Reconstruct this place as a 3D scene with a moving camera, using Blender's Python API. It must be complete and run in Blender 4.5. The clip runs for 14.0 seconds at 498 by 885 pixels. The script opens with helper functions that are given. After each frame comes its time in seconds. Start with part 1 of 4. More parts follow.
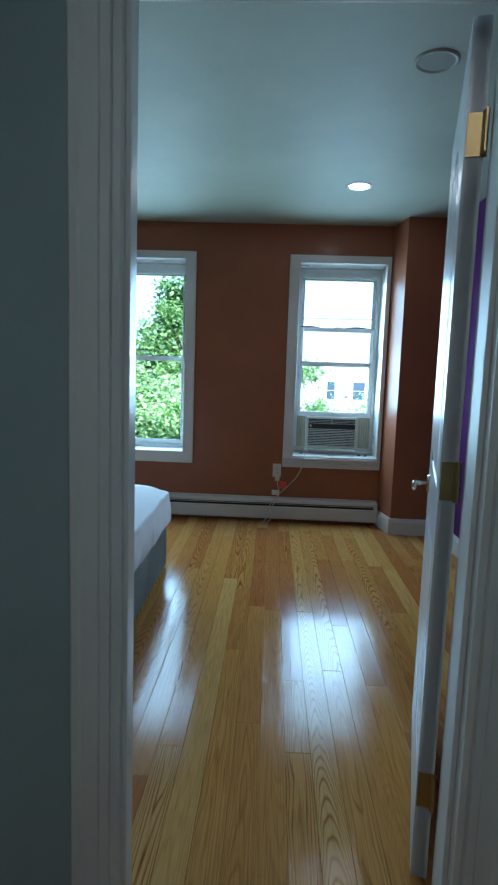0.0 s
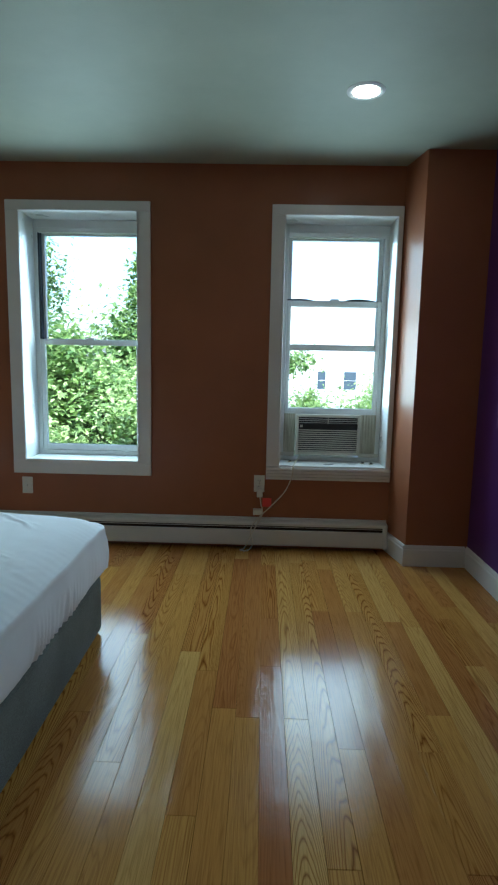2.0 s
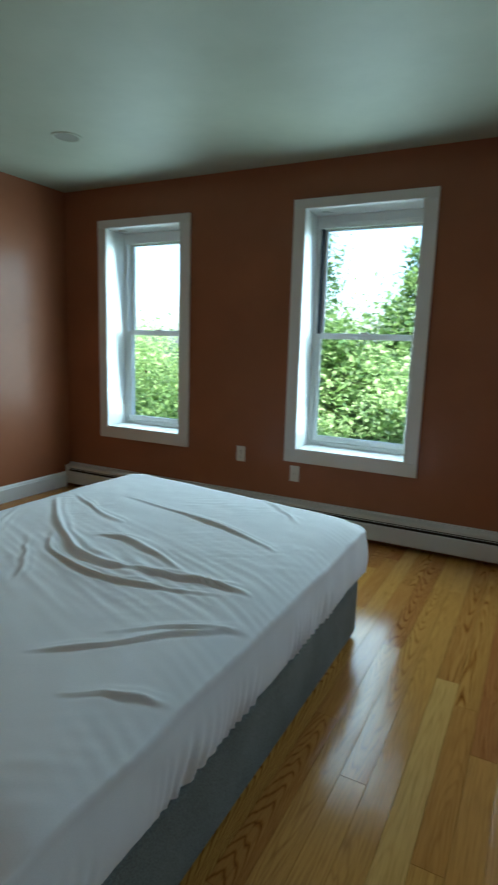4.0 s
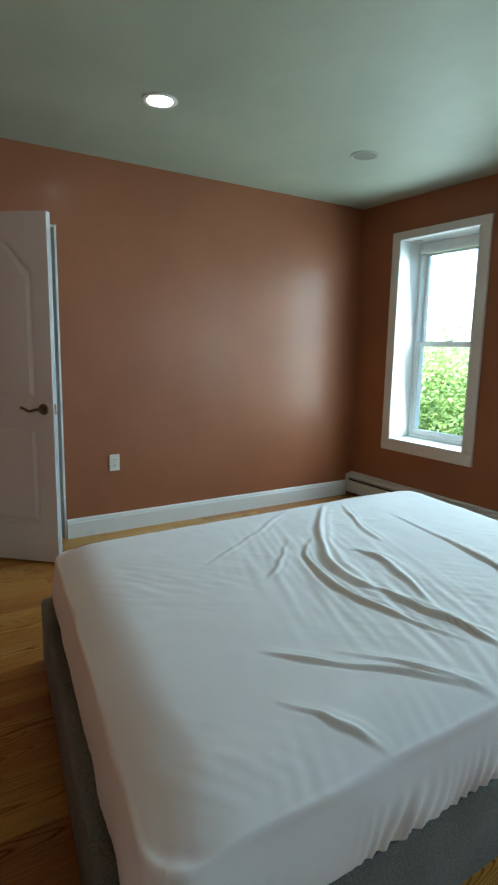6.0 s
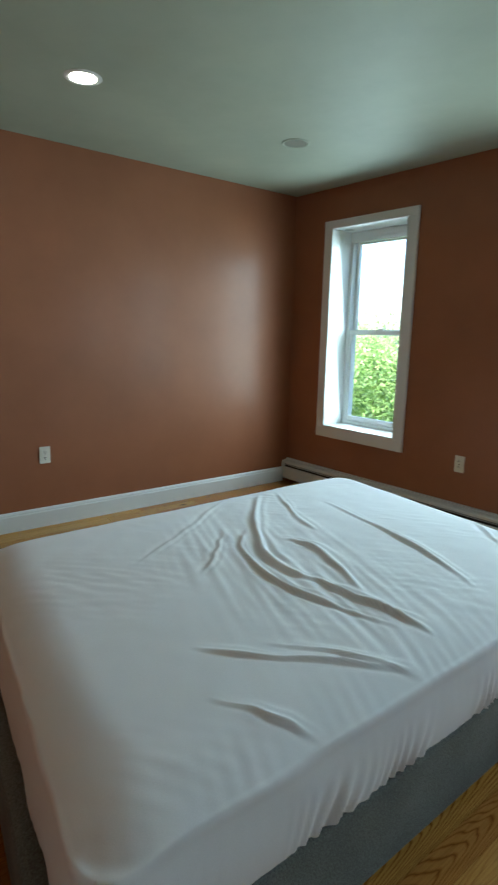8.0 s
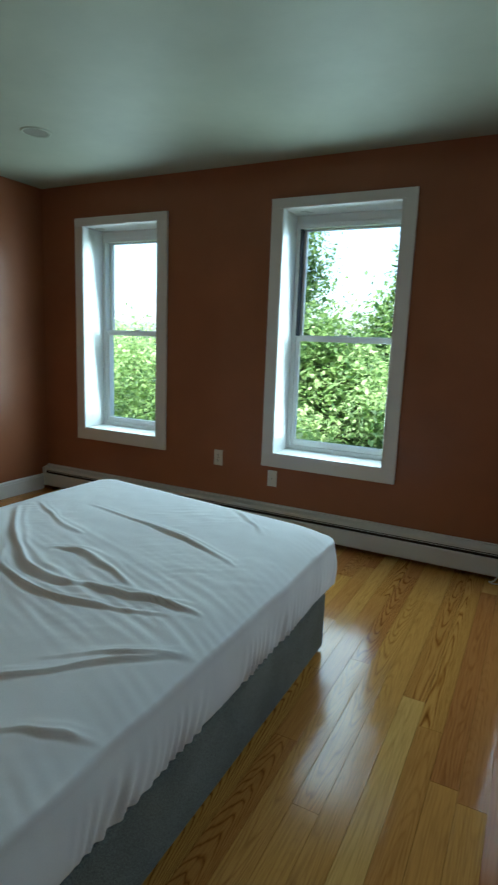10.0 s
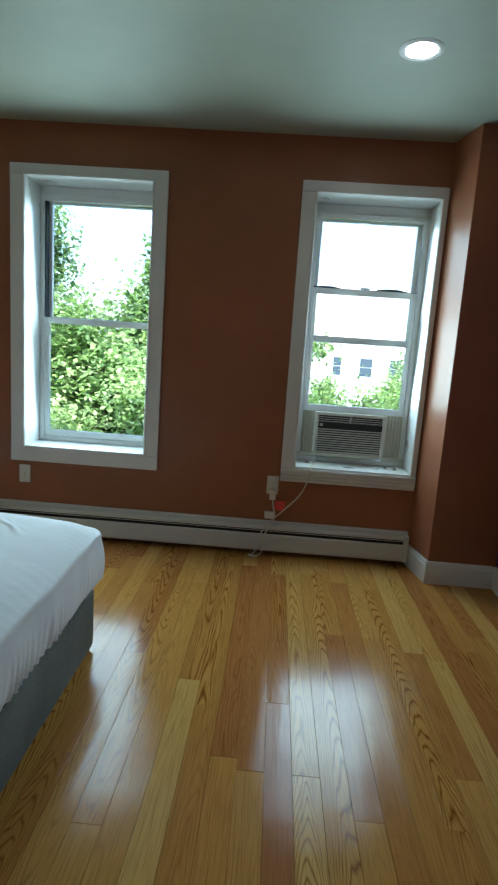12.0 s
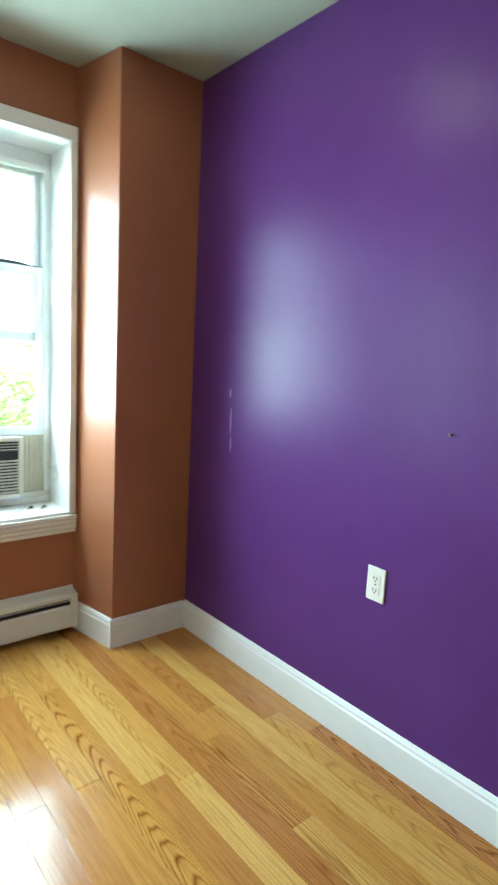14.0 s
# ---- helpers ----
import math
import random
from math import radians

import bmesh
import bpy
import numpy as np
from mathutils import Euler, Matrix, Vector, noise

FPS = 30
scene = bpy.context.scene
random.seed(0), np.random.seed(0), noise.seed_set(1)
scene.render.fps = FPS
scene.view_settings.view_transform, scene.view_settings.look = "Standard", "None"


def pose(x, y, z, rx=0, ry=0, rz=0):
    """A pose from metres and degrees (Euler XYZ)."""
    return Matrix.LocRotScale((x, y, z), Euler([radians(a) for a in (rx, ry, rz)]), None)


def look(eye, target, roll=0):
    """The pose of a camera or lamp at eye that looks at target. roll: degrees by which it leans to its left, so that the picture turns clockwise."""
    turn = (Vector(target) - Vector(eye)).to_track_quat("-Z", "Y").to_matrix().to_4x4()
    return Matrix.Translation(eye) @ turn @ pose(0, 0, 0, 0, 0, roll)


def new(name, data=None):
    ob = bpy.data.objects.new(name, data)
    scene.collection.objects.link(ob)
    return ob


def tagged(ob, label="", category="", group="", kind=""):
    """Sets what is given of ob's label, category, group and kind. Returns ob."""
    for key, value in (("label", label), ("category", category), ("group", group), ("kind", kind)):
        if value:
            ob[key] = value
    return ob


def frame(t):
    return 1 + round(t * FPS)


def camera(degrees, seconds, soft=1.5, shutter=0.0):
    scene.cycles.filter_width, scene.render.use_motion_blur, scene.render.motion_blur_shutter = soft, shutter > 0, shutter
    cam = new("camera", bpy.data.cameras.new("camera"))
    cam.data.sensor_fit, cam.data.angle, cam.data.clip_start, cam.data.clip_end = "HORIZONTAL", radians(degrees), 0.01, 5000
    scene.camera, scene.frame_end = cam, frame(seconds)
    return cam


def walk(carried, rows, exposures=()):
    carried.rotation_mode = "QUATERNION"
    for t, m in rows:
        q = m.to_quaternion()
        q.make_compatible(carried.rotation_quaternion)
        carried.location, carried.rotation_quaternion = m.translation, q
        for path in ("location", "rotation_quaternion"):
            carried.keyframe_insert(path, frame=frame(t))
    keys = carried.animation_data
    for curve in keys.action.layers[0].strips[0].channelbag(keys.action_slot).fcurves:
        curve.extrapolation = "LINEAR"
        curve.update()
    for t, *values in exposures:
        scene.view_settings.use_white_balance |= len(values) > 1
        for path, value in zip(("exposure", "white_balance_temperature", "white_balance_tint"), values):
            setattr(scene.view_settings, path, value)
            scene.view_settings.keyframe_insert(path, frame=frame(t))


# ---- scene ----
cam = camera(47.7, 14.0, soft=2.2, shutter=0.4)
PATH = [
    (0, (1.43, 0.881, 1.264), (1.352, 2.865, 1.023), 1.9),
    (0.5, (1.428, 1.113, 1.3), (1.384, 3.095, 1.033), 3.0),
    (1, (1.426, 1.41, 1.258), (1.41, 3.392, 0.991), 2.2),
    (1.5, (1.479, 1.739, 1.262), (1.389, 3.717, 0.977), 1.2),
    (2, (1.5, 1.947, 1.242), (1.455, 3.927, 0.97), 1.2),
    (2.5, (1.487, 2.015, 1.268), (1.334, 3.984, 0.953), 0.7),
    (3, (1.433, 2.056, 1.288), (1.079, 3.995, 0.947), 1.4),
    (3.5, (1.388, 2.034, 1.311), (0.796, 3.909, 0.948), 2.1),
    (4, (1.435, 2.038, 1.304), (0.523, 3.785, 0.96), 1.8),
    (6.5, (1.492, 2.181, 1.332), (-0.198, 3.194, 0.988), 1.0),
    (7, (1.484, 2.186, 1.341), (-0.193, 3.215, 0.981), 1.1),
    (9.5, (1.508, 2.189, 1.352), (0.449, 3.845, 0.987), 1.8),
    (10, (1.513, 2.176, 1.344), (0.615, 3.928, 0.99), 2.2),
    (10.5, (1.497, 2.197, 1.307), (0.791, 4.038, 0.971), 2.4),
    (11, (1.487, 2.199, 1.301), (0.988, 4.108, 0.97), 2.9),
    (11.5, (1.481, 2.228, 1.28), (1.233, 4.187, 0.959), 3.4),
    (12, (1.462, 2.245, 1.302), (1.383, 4.214, 0.962), 3.9),
    (12.5, (1.496, 2.358, 1.317), (1.529, 4.329, 0.979), 4.1),
    (13, (1.396, 2.623, 1.344), (1.832, 4.548, 1.017), 6.1),
    (13.5, (1.286, 2.93, 1.335), (2.265, 4.645, 1.018), 6.2),
    (14, (1.324, 3.225, 1.305), (2.601, 4.738, 1.023), 2.9),
]
EXPOSURES = [(0, 2.35, 4650, 6), (1, 1.98, 4850, 5), (2, 2.0, 5250, 6), (4, 2.07, 5450, 5), (6.5, 2.75, 5650, 7), (7, 2.75, 5650, 7), (9.5, 1.95, 5550, 4),
             (12, 2.2, 5450, 5), (12.5, 2.02, 5450, 5), (13, 1.62, 5550, 5), (13.5, 1.9, 5700, 5), (14, 4.0, 5650, 4)]
walk(cam, [(t, look(eye, target, roll)) for t, eye, target, roll in PATH], EXPOSURES)

# ---- world and sun ----
world = bpy.data.worlds.new("sky")
scene.world = world
world.use_nodes = True
wn = world.node_tree.nodes
sky = wn.new("ShaderNodeTexSky")
sky.sky_type, sky.sun_disc = "NISHITA", False
sky.sun_elevation, sky.sun_rotation = radians(52), radians(160)
sky.air_density, sky.dust_density = 1.0, 2.5
world.node_tree.links.new(sky.outputs[0], wn["Background"].inputs[0])
wn["Background"].inputs[1].default_value = 0.15
sun_data = bpy.data.lights.new("sun", "SUN")
sun_data.energy, sun_data.angle, sun_data.color = 4.0, radians(0.6), (1.0, 0.95, 0.86)
sun = new("sun", sun_data)
sun.matrix_world = look((3, -8, 12), (0, 0, 0))

SKYLIGHT = 5.2   # watts of sky light that enters by each full window

# ---- plan, in metres ----
WX, EX = -2.29, 2.815        # west and east wall faces
SY, NY = 2.15, 5.71          # south and north wall faces
H = 2.5                      # ceiling height
OUT = 0.30                   # thickness of the outer wall
GROUND = -3.3
WINDOWS = [(-1.915, -1.02, 0.487, 2.245), (-0.185, 0.754, 0.483, 2.262), (1.533, 2.366, 0.48, 2.255)]
TRIM, HEAD = 0.088, 0.064
DOOR_L, DOOR_R, DOOR_H = 1.10, 1.885, 2.05
CLOSET_S, CLOSET_N = 2.53, 3.115   # closet doorway in the west wall
HALL_W, HALL_E, HALL_S = 0.55, 2.3, -0.6
COL_X, COL_Y = 2.425, 5.42   # chimney column corner; its west side is splayed
COL_IN = 2.372


# ---- materials ----
def material(name, colour, rough=0.5, metal=0.0, coat=0.0, spec=0.5):
    m = bpy.data.materials.new(name)
    m.use_nodes = True
    b = m.node_tree.nodes["Principled BSDF"]
    b.inputs["Base Color"].default_value = (*colour, 1)
    b.inputs["Roughness"].default_value = rough
    b.inputs["Metallic"].default_value = metal
    b.inputs["Coat Weight"].default_value = coat
    b.inputs["Coat Roughness"].default_value = 0.2
    b.inputs["Specular IOR Level"].default_value = spec
    return m


def node(m, kind, **values):
    n = m.node_tree.nodes.new(kind)
    for key, value in values.items():
        n.inputs[key].default_value = value
    return n


def link(m, a, b):
    m.node_tree.links.new(a, b)


def bsdf(m):
    return m.node_tree.nodes["Principled BSDF"]


def ramp(m, fac, stops):
    r = m.node_tree.nodes.new("ShaderNodeValToRGB")
    els = r.color_ramp.elements
    while len(els) < len(stops):
        els.new(0.5)
    for e, (p, c) in zip(els, stops):
        e.position, e.color = p, (*c, 1)
    link(m, fac, r.inputs[0])
    return r


def bump(m, height, strength, distance):
    b = node(m, "ShaderNodeBump", Strength=strength, Distance=distance)
    link(m, height, b.inputs["Height"])
    link(m, b.outputs[0], bsdf(m).inputs["Normal"])
    return b


def painted(name, colour, rough, broad=0.10, grain=0.25, scale=140.0, coat=0.0, spec=0.5):
    """Rolled wall paint: cloudy variation of tone and gloss, with a fine roller stipple."""
    m = material(name, colour, rough, coat=coat, spec=spec)
    co = node(m, "ShaderNodeTexCoord")
    big = node(m, "ShaderNodeTexNoise", Scale=1.7, Detail=5.0, Roughness=0.6)
    fine = node(m, "ShaderNodeTexNoise", Scale=scale, Detail=3.0)
    for n in (big, fine):
        link(m, co.outputs["Object"], n.inputs["Vector"])
    lo = tuple(c * (1 - broad) for c in colour)
    hi = tuple(min(1, c * (1 + broad)) for c in colour)
    r = ramp(m, big.outputs["Fac"], [(0.3, lo), (0.7, hi)])
    link(m, r.outputs[0], bsdf(m).inputs["Base Color"])
    mr = node(m, "ShaderNodeMapRange")
    mr.inputs["To Min"].default_value, mr.inputs["To Max"].default_value = rough - 0.05, rough + 0.07
    link(m, big.outputs["Fac"], mr.inputs["Value"])
    link(m, mr.outputs[0], bsdf(m).inputs["Roughness"])
    bump(m, fine.outputs["Fac"], grain, 0.002)
    return m


TERRACOTTA = painted("terracotta_paint", (0.30, 0.115, 0.054), 0.44, coat=0.15, spec=0.30)
PURPLE = painted("purple_paint", (0.090, 0.029, 0.148), 0.30, spec=0.13)
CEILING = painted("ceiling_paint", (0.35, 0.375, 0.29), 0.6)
HALLPAINT = painted("hall_paint", (0.33, 0.40, 0.41), 0.6)
WHITE = painted("white_trim_paint", (0.72, 0.72, 0.70), 0.28, broad=0.05, grain=0.12, scale=60)
DOORWHITE = painted("door_paint", (0.74, 0.75, 0.76), 0.22, broad=0.04, grain=0.12, scale=50)
HEATER = painted("heater_enamel", (0.62, 0.62, 0.58), 0.35, broad=0.08, grain=0.1, scale=40)
VINYL = painted("window_vinyl", (0.74, 0.76, 0.74), 0.35, broad=0.06, grain=0.08, scale=40)
PLASTIC = painted("ivory_plastic", (0.72, 0.70, 0.62), 0.35, broad=0.04, grain=0.05, scale=80)
ACBODY = painted("cream_plastic", (0.60, 0.58, 0.50), 0.45, broad=0.08, grain=0.1, scale=80)
ACPANEL = painted("aged_beige_plastic", (0.50, 0.47, 0.36), 0.5, broad=0.2, grain=0.2, scale=30)
DARK = material("black_plastic", (0.018, 0.02, 0.022), 0.4)
GASKET = material("dark_weatherstrip", (0.03, 0.035, 0.04), 0.7)
RED = material("red_tag", (0.75, 0.07, 0.06), 0.5)
CORD = material("cream_cord", (0.62, 0.58, 0.48), 0.45)
REDCORD = material("red_brown_cord", (0.20, 0.05, 0.03), 0.45)
CHROME = material("brushed_nickel", (0.62, 0.58, 0.50), 0.22, metal=1.0)
BRONZE = material("dark_bronze", (0.16, 0.11, 0.07), 0.3, metal=1.0)
BRASS = material("aged_brass", (0.40, 0.29, 0.13), 0.35, metal=1.0)
SCUFF = painted("scuffed_purple", (0.22, 0.13, 0.28), 0.6)
SLOT = material("dark_slot", (0.02, 0.018, 0.015), 0.8)
CANGREY = painted("grey_baffle", (0.20, 0.20, 0.16), 0.6, broad=0.1)
STUCCO = painted("white_siding", (0.72, 0.72, 0.70), 0.8, broad=0.08)
HOUSEGLASS = material("house_window_glass", (0.04, 0.06, 0.08), 0.25)
ROOFING = painted("grey_roofing", (0.16, 0.15, 0.15), 0.9, broad=0.2)
BARK = painted("bark", (0.12, 0.08, 0.05), 0.9, broad=0.3, grain=0.8, scale=25)
BRICK = painted("brick_outside", (0.30, 0.14, 0.10), 0.9, broad=0.2)


def glass_material():
    m = material("window_glass", (1, 1, 1), 0.0)
    b = bsdf(m)
    b.inputs["Transmission Weight"].default_value = 1.0
    b.inputs["IOR"].default_value = 1.03
    b.inputs["Base Color"].default_value = (0.96, 0.98, 0.97, 1)
    return m


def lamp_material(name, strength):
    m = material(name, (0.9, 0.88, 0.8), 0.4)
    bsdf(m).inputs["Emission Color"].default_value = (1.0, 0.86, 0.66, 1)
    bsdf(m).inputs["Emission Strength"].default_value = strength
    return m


def oak_material():
    """Varnished oak boards; tone and grain shift from board to board."""
    m = material("varnished_oak", (0.4, 0.2, 0.07), 0.24, coat=0.35)
    bsdf(m).inputs["Coat Roughness"].default_value = 0.11
    bsdf(m).inputs["Coat Weight"].default_value = 0.0
    bsdf(m).inputs["Specular IOR Level"].default_value = 0.22
    co = node(m, "ShaderNodeTexCoord")
    info = node(m, "ShaderNodeObjectInfo")
    geo = node(m, "ShaderNodeNewGeometry")
    shift = node(m, "ShaderNodeVectorMath")
    shift.operation = "MULTIPLY_ADD"
    link(m, info.outputs["Random"], shift.inputs[0])
    shift.inputs[1].default_value = (37.0, 91.0, 13.0)
    link(m, geo.outputs["Position"], shift.inputs[2])
    stretch = node(m, "ShaderNodeMapping")
    stretch.inputs["Scale"].default_value = (1.0, 0.10, 1.0)
    link(m, shift.outputs[0], stretch.inputs["Vector"])
    # cathedral figure: nested arcs along the board, bent by a slow stretched noise
    slow = node(m, "ShaderNodeTexNoise", Scale=13.0, Detail=2.5, Roughness=0.5, Distortion=0.3)
    link(m, stretch.outputs[0], slow.inputs["Vector"])

    def maths(kind, a, b):
        n = node(m, "ShaderNodeMath")
        n.operation = kind
        for slot, value in enumerate((a, b)):
            if isinstance(value, (int, float)):
                n.inputs[slot].default_value = value
            else:
                link(m, value, n.inputs[slot])
        return n.outputs[0]

    local = node(m, "ShaderNodeSeparateXYZ")
    link(m, co.outputs["Object"], local.inputs[0])
    second = maths("FRACT", maths("MULTIPLY", info.outputs["Random"], 91.7), 0.0)
    third = maths("FRACT", maths("MULTIPLY", info.outputs["Random"], 33.1), 0.0)
    heart = maths("MULTIPLY", maths("SUBTRACT", second, 0.5), 0.06)
    aside = maths("MULTIPLY", maths("SUBTRACT", local.outputs["X"], heart), 42.0)
    arcs = maths("MULTIPLY", maths("MULTIPLY", aside, aside), 1.1)
    run = maths("MULTIPLY", local.outputs["Y"], maths("MULTIPLY", maths("SUBTRACT", third, 0.35), 26.0))
    rings = maths("ADD", maths("ADD", arcs, run), maths("MULTIPLY", slow.outputs["Fac"], 7.0))
    fract = node(m, "ShaderNodeMath")
    fract.operation = "PINGPONG"
    fract.inputs[1].default_value = 0.5
    link(m, rings, fract.inputs[0])
    # pores
    fibre = node(m, "ShaderNodeMapping")
    fibre.inputs["Scale"].default_value = (1.0, 0.022, 1.0)
    link(m, shift.outputs[0], fibre.inputs["Vector"])
    pores = node(m, "ShaderNodeTexNoise", Scale=260.0, Detail=3.0, Roughness=0.6)
    link(m, fibre.outputs[0], pores.inputs["Vector"])
    base = ramp(m, info.outputs["Random"], [(0.0, (0.421, 0.176, 0.039)), (0.2, (0.538, 0.280, 0.064)), (0.38, (0.475, 0.229, 0.051)),
                                            (0.55, (0.358, 0.134, 0.036)), (0.75, (0.511, 0.258, 0.058)), (1.0, (0.600, 0.353, 0.102))])
    fig = ramp(m, fract.outputs[0], [(0.0, (0.36, 0.24, 0.15)), (0.07, (0.66, 0.54, 0.42)), (0.24, (1, 1, 1))])
    pore = ramp(m, pores.outputs["Fac"], [(0.36, (0.45, 0.36, 0.28)), (0.55, (1, 1, 1))])
    mix1 = node(m, "ShaderNodeMix")
    mix1.data_type, mix1.blend_type = "RGBA", "MULTIPLY"
    # some boards are boldly figured, others plain
    bold = node(m, "ShaderNodeMath")
    bold.operation = "MULTIPLY"
    bold.inputs[1].default_value = 47.0
    link(m, info.outputs["Random"], bold.inputs[0])
    part_of = node(m, "ShaderNodeMath")
    part_of.operation = "FRACT"
    link(m, bold.outputs[0], part_of.inputs[0])
    figured = node(m, "ShaderNodeMapRange")
    figured.inputs["From Min"].default_value, figured.inputs["From Max"].default_value = 0.15, 0.85
    figured.inputs["To Min"].default_value, figured.inputs["To Max"].default_value = 0.12, 1.0
    link(m, part_of.outputs[0], figured.inputs["Value"])
    link(m, figured.outputs[0], mix1.inputs["Factor"])
    link(m, base.outputs[0], mix1.inputs[6])
    link(m, fig.outputs[0], mix1.inputs[7])
    mix2 = node(m, "ShaderNodeMix")
    mix2.data_type, mix2.blend_type = "RGBA", "MULTIPLY"
    mix2.inputs["Factor"].default_value = 0.45
    link(m, mix1.outputs[2], mix2.inputs[6])
    link(m, pore.outputs[0], mix2.inputs[7])
    # knots
    knot = node(m, "ShaderNodeTexVoronoi", Scale=3.2)
    km = node(m, "ShaderNodeMapping")
    km.inputs["Scale"].default_value = (1.0, 0.42, 1.0)
    link(m, shift.outputs[0], km.inputs["Vector"])
    link(m, km.outputs[0], knot.inputs["Vector"])
    kr = ramp(m, knot.outputs["Distance"], [(0.025, (0.25, 0.16, 0.1)), (0.055, (1, 1, 1))])
    mix3 = node(m, "ShaderNodeMix")
    mix3.data_type, mix3.blend_type = "RGBA", "MULTIPLY"
    mix3.inputs["Factor"].default_value = 0.85
    link(m, mix2.outputs[2], mix3.inputs[6])
    link(m, kr.outputs[0], mix3.inputs[7])
    link(m, mix3.outputs[2], bsdf(m).inputs["Base Color"])
    wear = node(m, "ShaderNodeTexNoise", Scale=4.0, Detail=6.0, Roughness=0.65)
    link(m, geo.outputs["Position"], wear.inputs["Vector"])
    mr = node(m, "ShaderNodeMapRange")
    mr.inputs["To Min"].default_value, mr.inputs["To Max"].default_value = 0.10, 0.20
    link(m, wear.outputs["Fac"], mr.inputs["Value"])
    link(m, mr.outputs[0], bsdf(m).inputs["Roughness"])
    wave = node(m, "ShaderNodeTexNoise", Scale=7.0, Detail=4.0)
    link(m, shift.outputs[0], wave.inputs["Vector"])
    add = node(m, "ShaderNodeMath")
    add.operation = "MULTIPLY_ADD"
    link(m, fract.outputs[0], add.inputs[0])
    add.inputs[1].default_value = 0.12
    link(m, wave.outputs["Fac"], add.inputs[2])
    b = bump(m, add.outputs[0], 0.45, 0.004)
    link(m, b.outputs[0], bsdf(m).inputs["Coat Normal"])
    return m


def fabric_material(name, colour, scale, strength, broad):
    m = material(name, colour, 0.85, spec=0.25)
    bsdf(m).inputs["Sheen Weight"].default_value = 0.15
    co = node(m, "ShaderNodeTexCoord")
    weave = node(m, "ShaderNodeTexNoise", Scale=scale, Detail=2.0)
    cloud = node(m, "ShaderNodeTexNoise", Scale=3.0, Detail=4.0)
    link(m, co.outputs["Object"], weave.inputs["Vector"])
    link(m, co.outputs["Object"], cloud.inputs["Vector"])
    mixed = node(m, "ShaderNodeMath")
    mixed.operation = "MULTIPLY"
    link(m, weave.outputs["Fac"], mixed.inputs[0])
    link(m, cloud.outputs["Fac"], mixed.inputs[1])
    r = ramp(m, mixed.outputs[0], [(0.12, tuple(c * (1 - broad) for c in colour)), (0.38, tuple(min(1, c * (1 + broad)) for c in colour))])
    link(m, r.outputs[0], bsdf(m).inputs["Base Color"])
    bump(m, weave.outputs["Fac"], strength, 0.002)
    return m


def leaf_material(name, lo, hi):
    m = material(name, lo, 0.5)
    geo = node(m, "ShaderNodeNewGeometry")
    r = ramp(m, geo.outputs["Random Per Island"], [(0.0, lo), (1.0, hi)])
    link(m, r.outputs[0], bsdf(m).inputs["Base Color"])
    bsdf(m).inputs["Subsurface Weight"].default_value = 0.0
    bsdf(m).inputs["Transmission Weight"].default_value = 0.0
    trans = node(m, "ShaderNodeBsdfTranslucent")
    link(m, r.outputs[0], trans.inputs["Color"])
    mixs = node(m, "ShaderNodeMixShader", Fac=0.52)
    out = m.node_tree.nodes["Material Output"]
    link(m, bsdf(m).outputs[0], mixs.inputs[1])
    link(m, trans.outputs[0], mixs.inputs[2])
    link(m, mixs.outputs[0], out.inputs["Surface"])
    return m


GLASS, OAK = glass_material(), oak_material()
# the stronger lens is for the unseen fill lights added in the hall
LIT, HALL_FILL = lamp_material("lit_lamp_lens", 9.0), lamp_material("hall_fill_lens", 19.0)
SHEET = fabric_material("white_cotton", (0.86, 0.86, 0.875), 420, 0.12, 0.03)
TICKING = fabric_material("grey_upholstery", (0.135, 0.15, 0.14), 260, 0.7, 0.5)
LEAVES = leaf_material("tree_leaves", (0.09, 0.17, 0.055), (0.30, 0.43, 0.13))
# sunlight on the foliage is put into this paler leaf colour
SUNLEAVES = leaf_material("sunlit_pale_leaves", (0.20, 0.33, 0.09), (0.60, 0.72, 0.34))
GRASS = leaf_material("grass", (0.06, 0.11, 0.03), (0.08, 0.13, 0.04))


# ---- mesh helpers ----
def mesh_of(name, bm, mat, smooth=False):
    me = bpy.data.meshes.new(name)
    bmesh.ops.recalc_face_normals(bm, faces=bm.faces[:])
    bm.to_mesh(me)
    bm.free()
    me.materials.append(mat)
    if smooth:
        for p in me.polygons:
            p.use_smooth = True
    return me


def part(name, bm, mat, parent=None, label="", smooth=False):
    ob = new(name, mesh_of(name, bm, mat, smooth))
    ob.parent = parent
    if label:
        ob["label"] = label
    return ob


def empty(name, x, y, z, rz=0.0):
    ob = new(name)
    ob.matrix_world = pose(x, y, z, 0, 0, rz)
    ob.empty_display_size = 0.05
    return ob


def box(bm, x0, x1, y0, y1, z0, z1, bevel=0.0, m=None):
    made = bmesh.ops.create_cube(bm, size=1.0)["verts"]
    bmesh.ops.scale(bm, vec=(x1 - x0, y1 - y0, z1 - z0), verts=made)
    bmesh.ops.translate(bm, vec=((x0 + x1) / 2, (y0 + y1) / 2, (z0 + z1) / 2), verts=made)
    if m is not None:
        bmesh.ops.transform(bm, matrix=m, verts=made)
    if bevel:
        edges = list({e for v in made for e in v.link_edges})
        bmesh.ops.bevel(bm, geom=edges, offset=bevel, segments=2, affect="EDGES", profile=0.5)
    return bm


def boxes(*rows, bevel=0.0):
    bm = bmesh.new()
    for r in rows:
        box(bm, *r, bevel=bevel)
    return bm


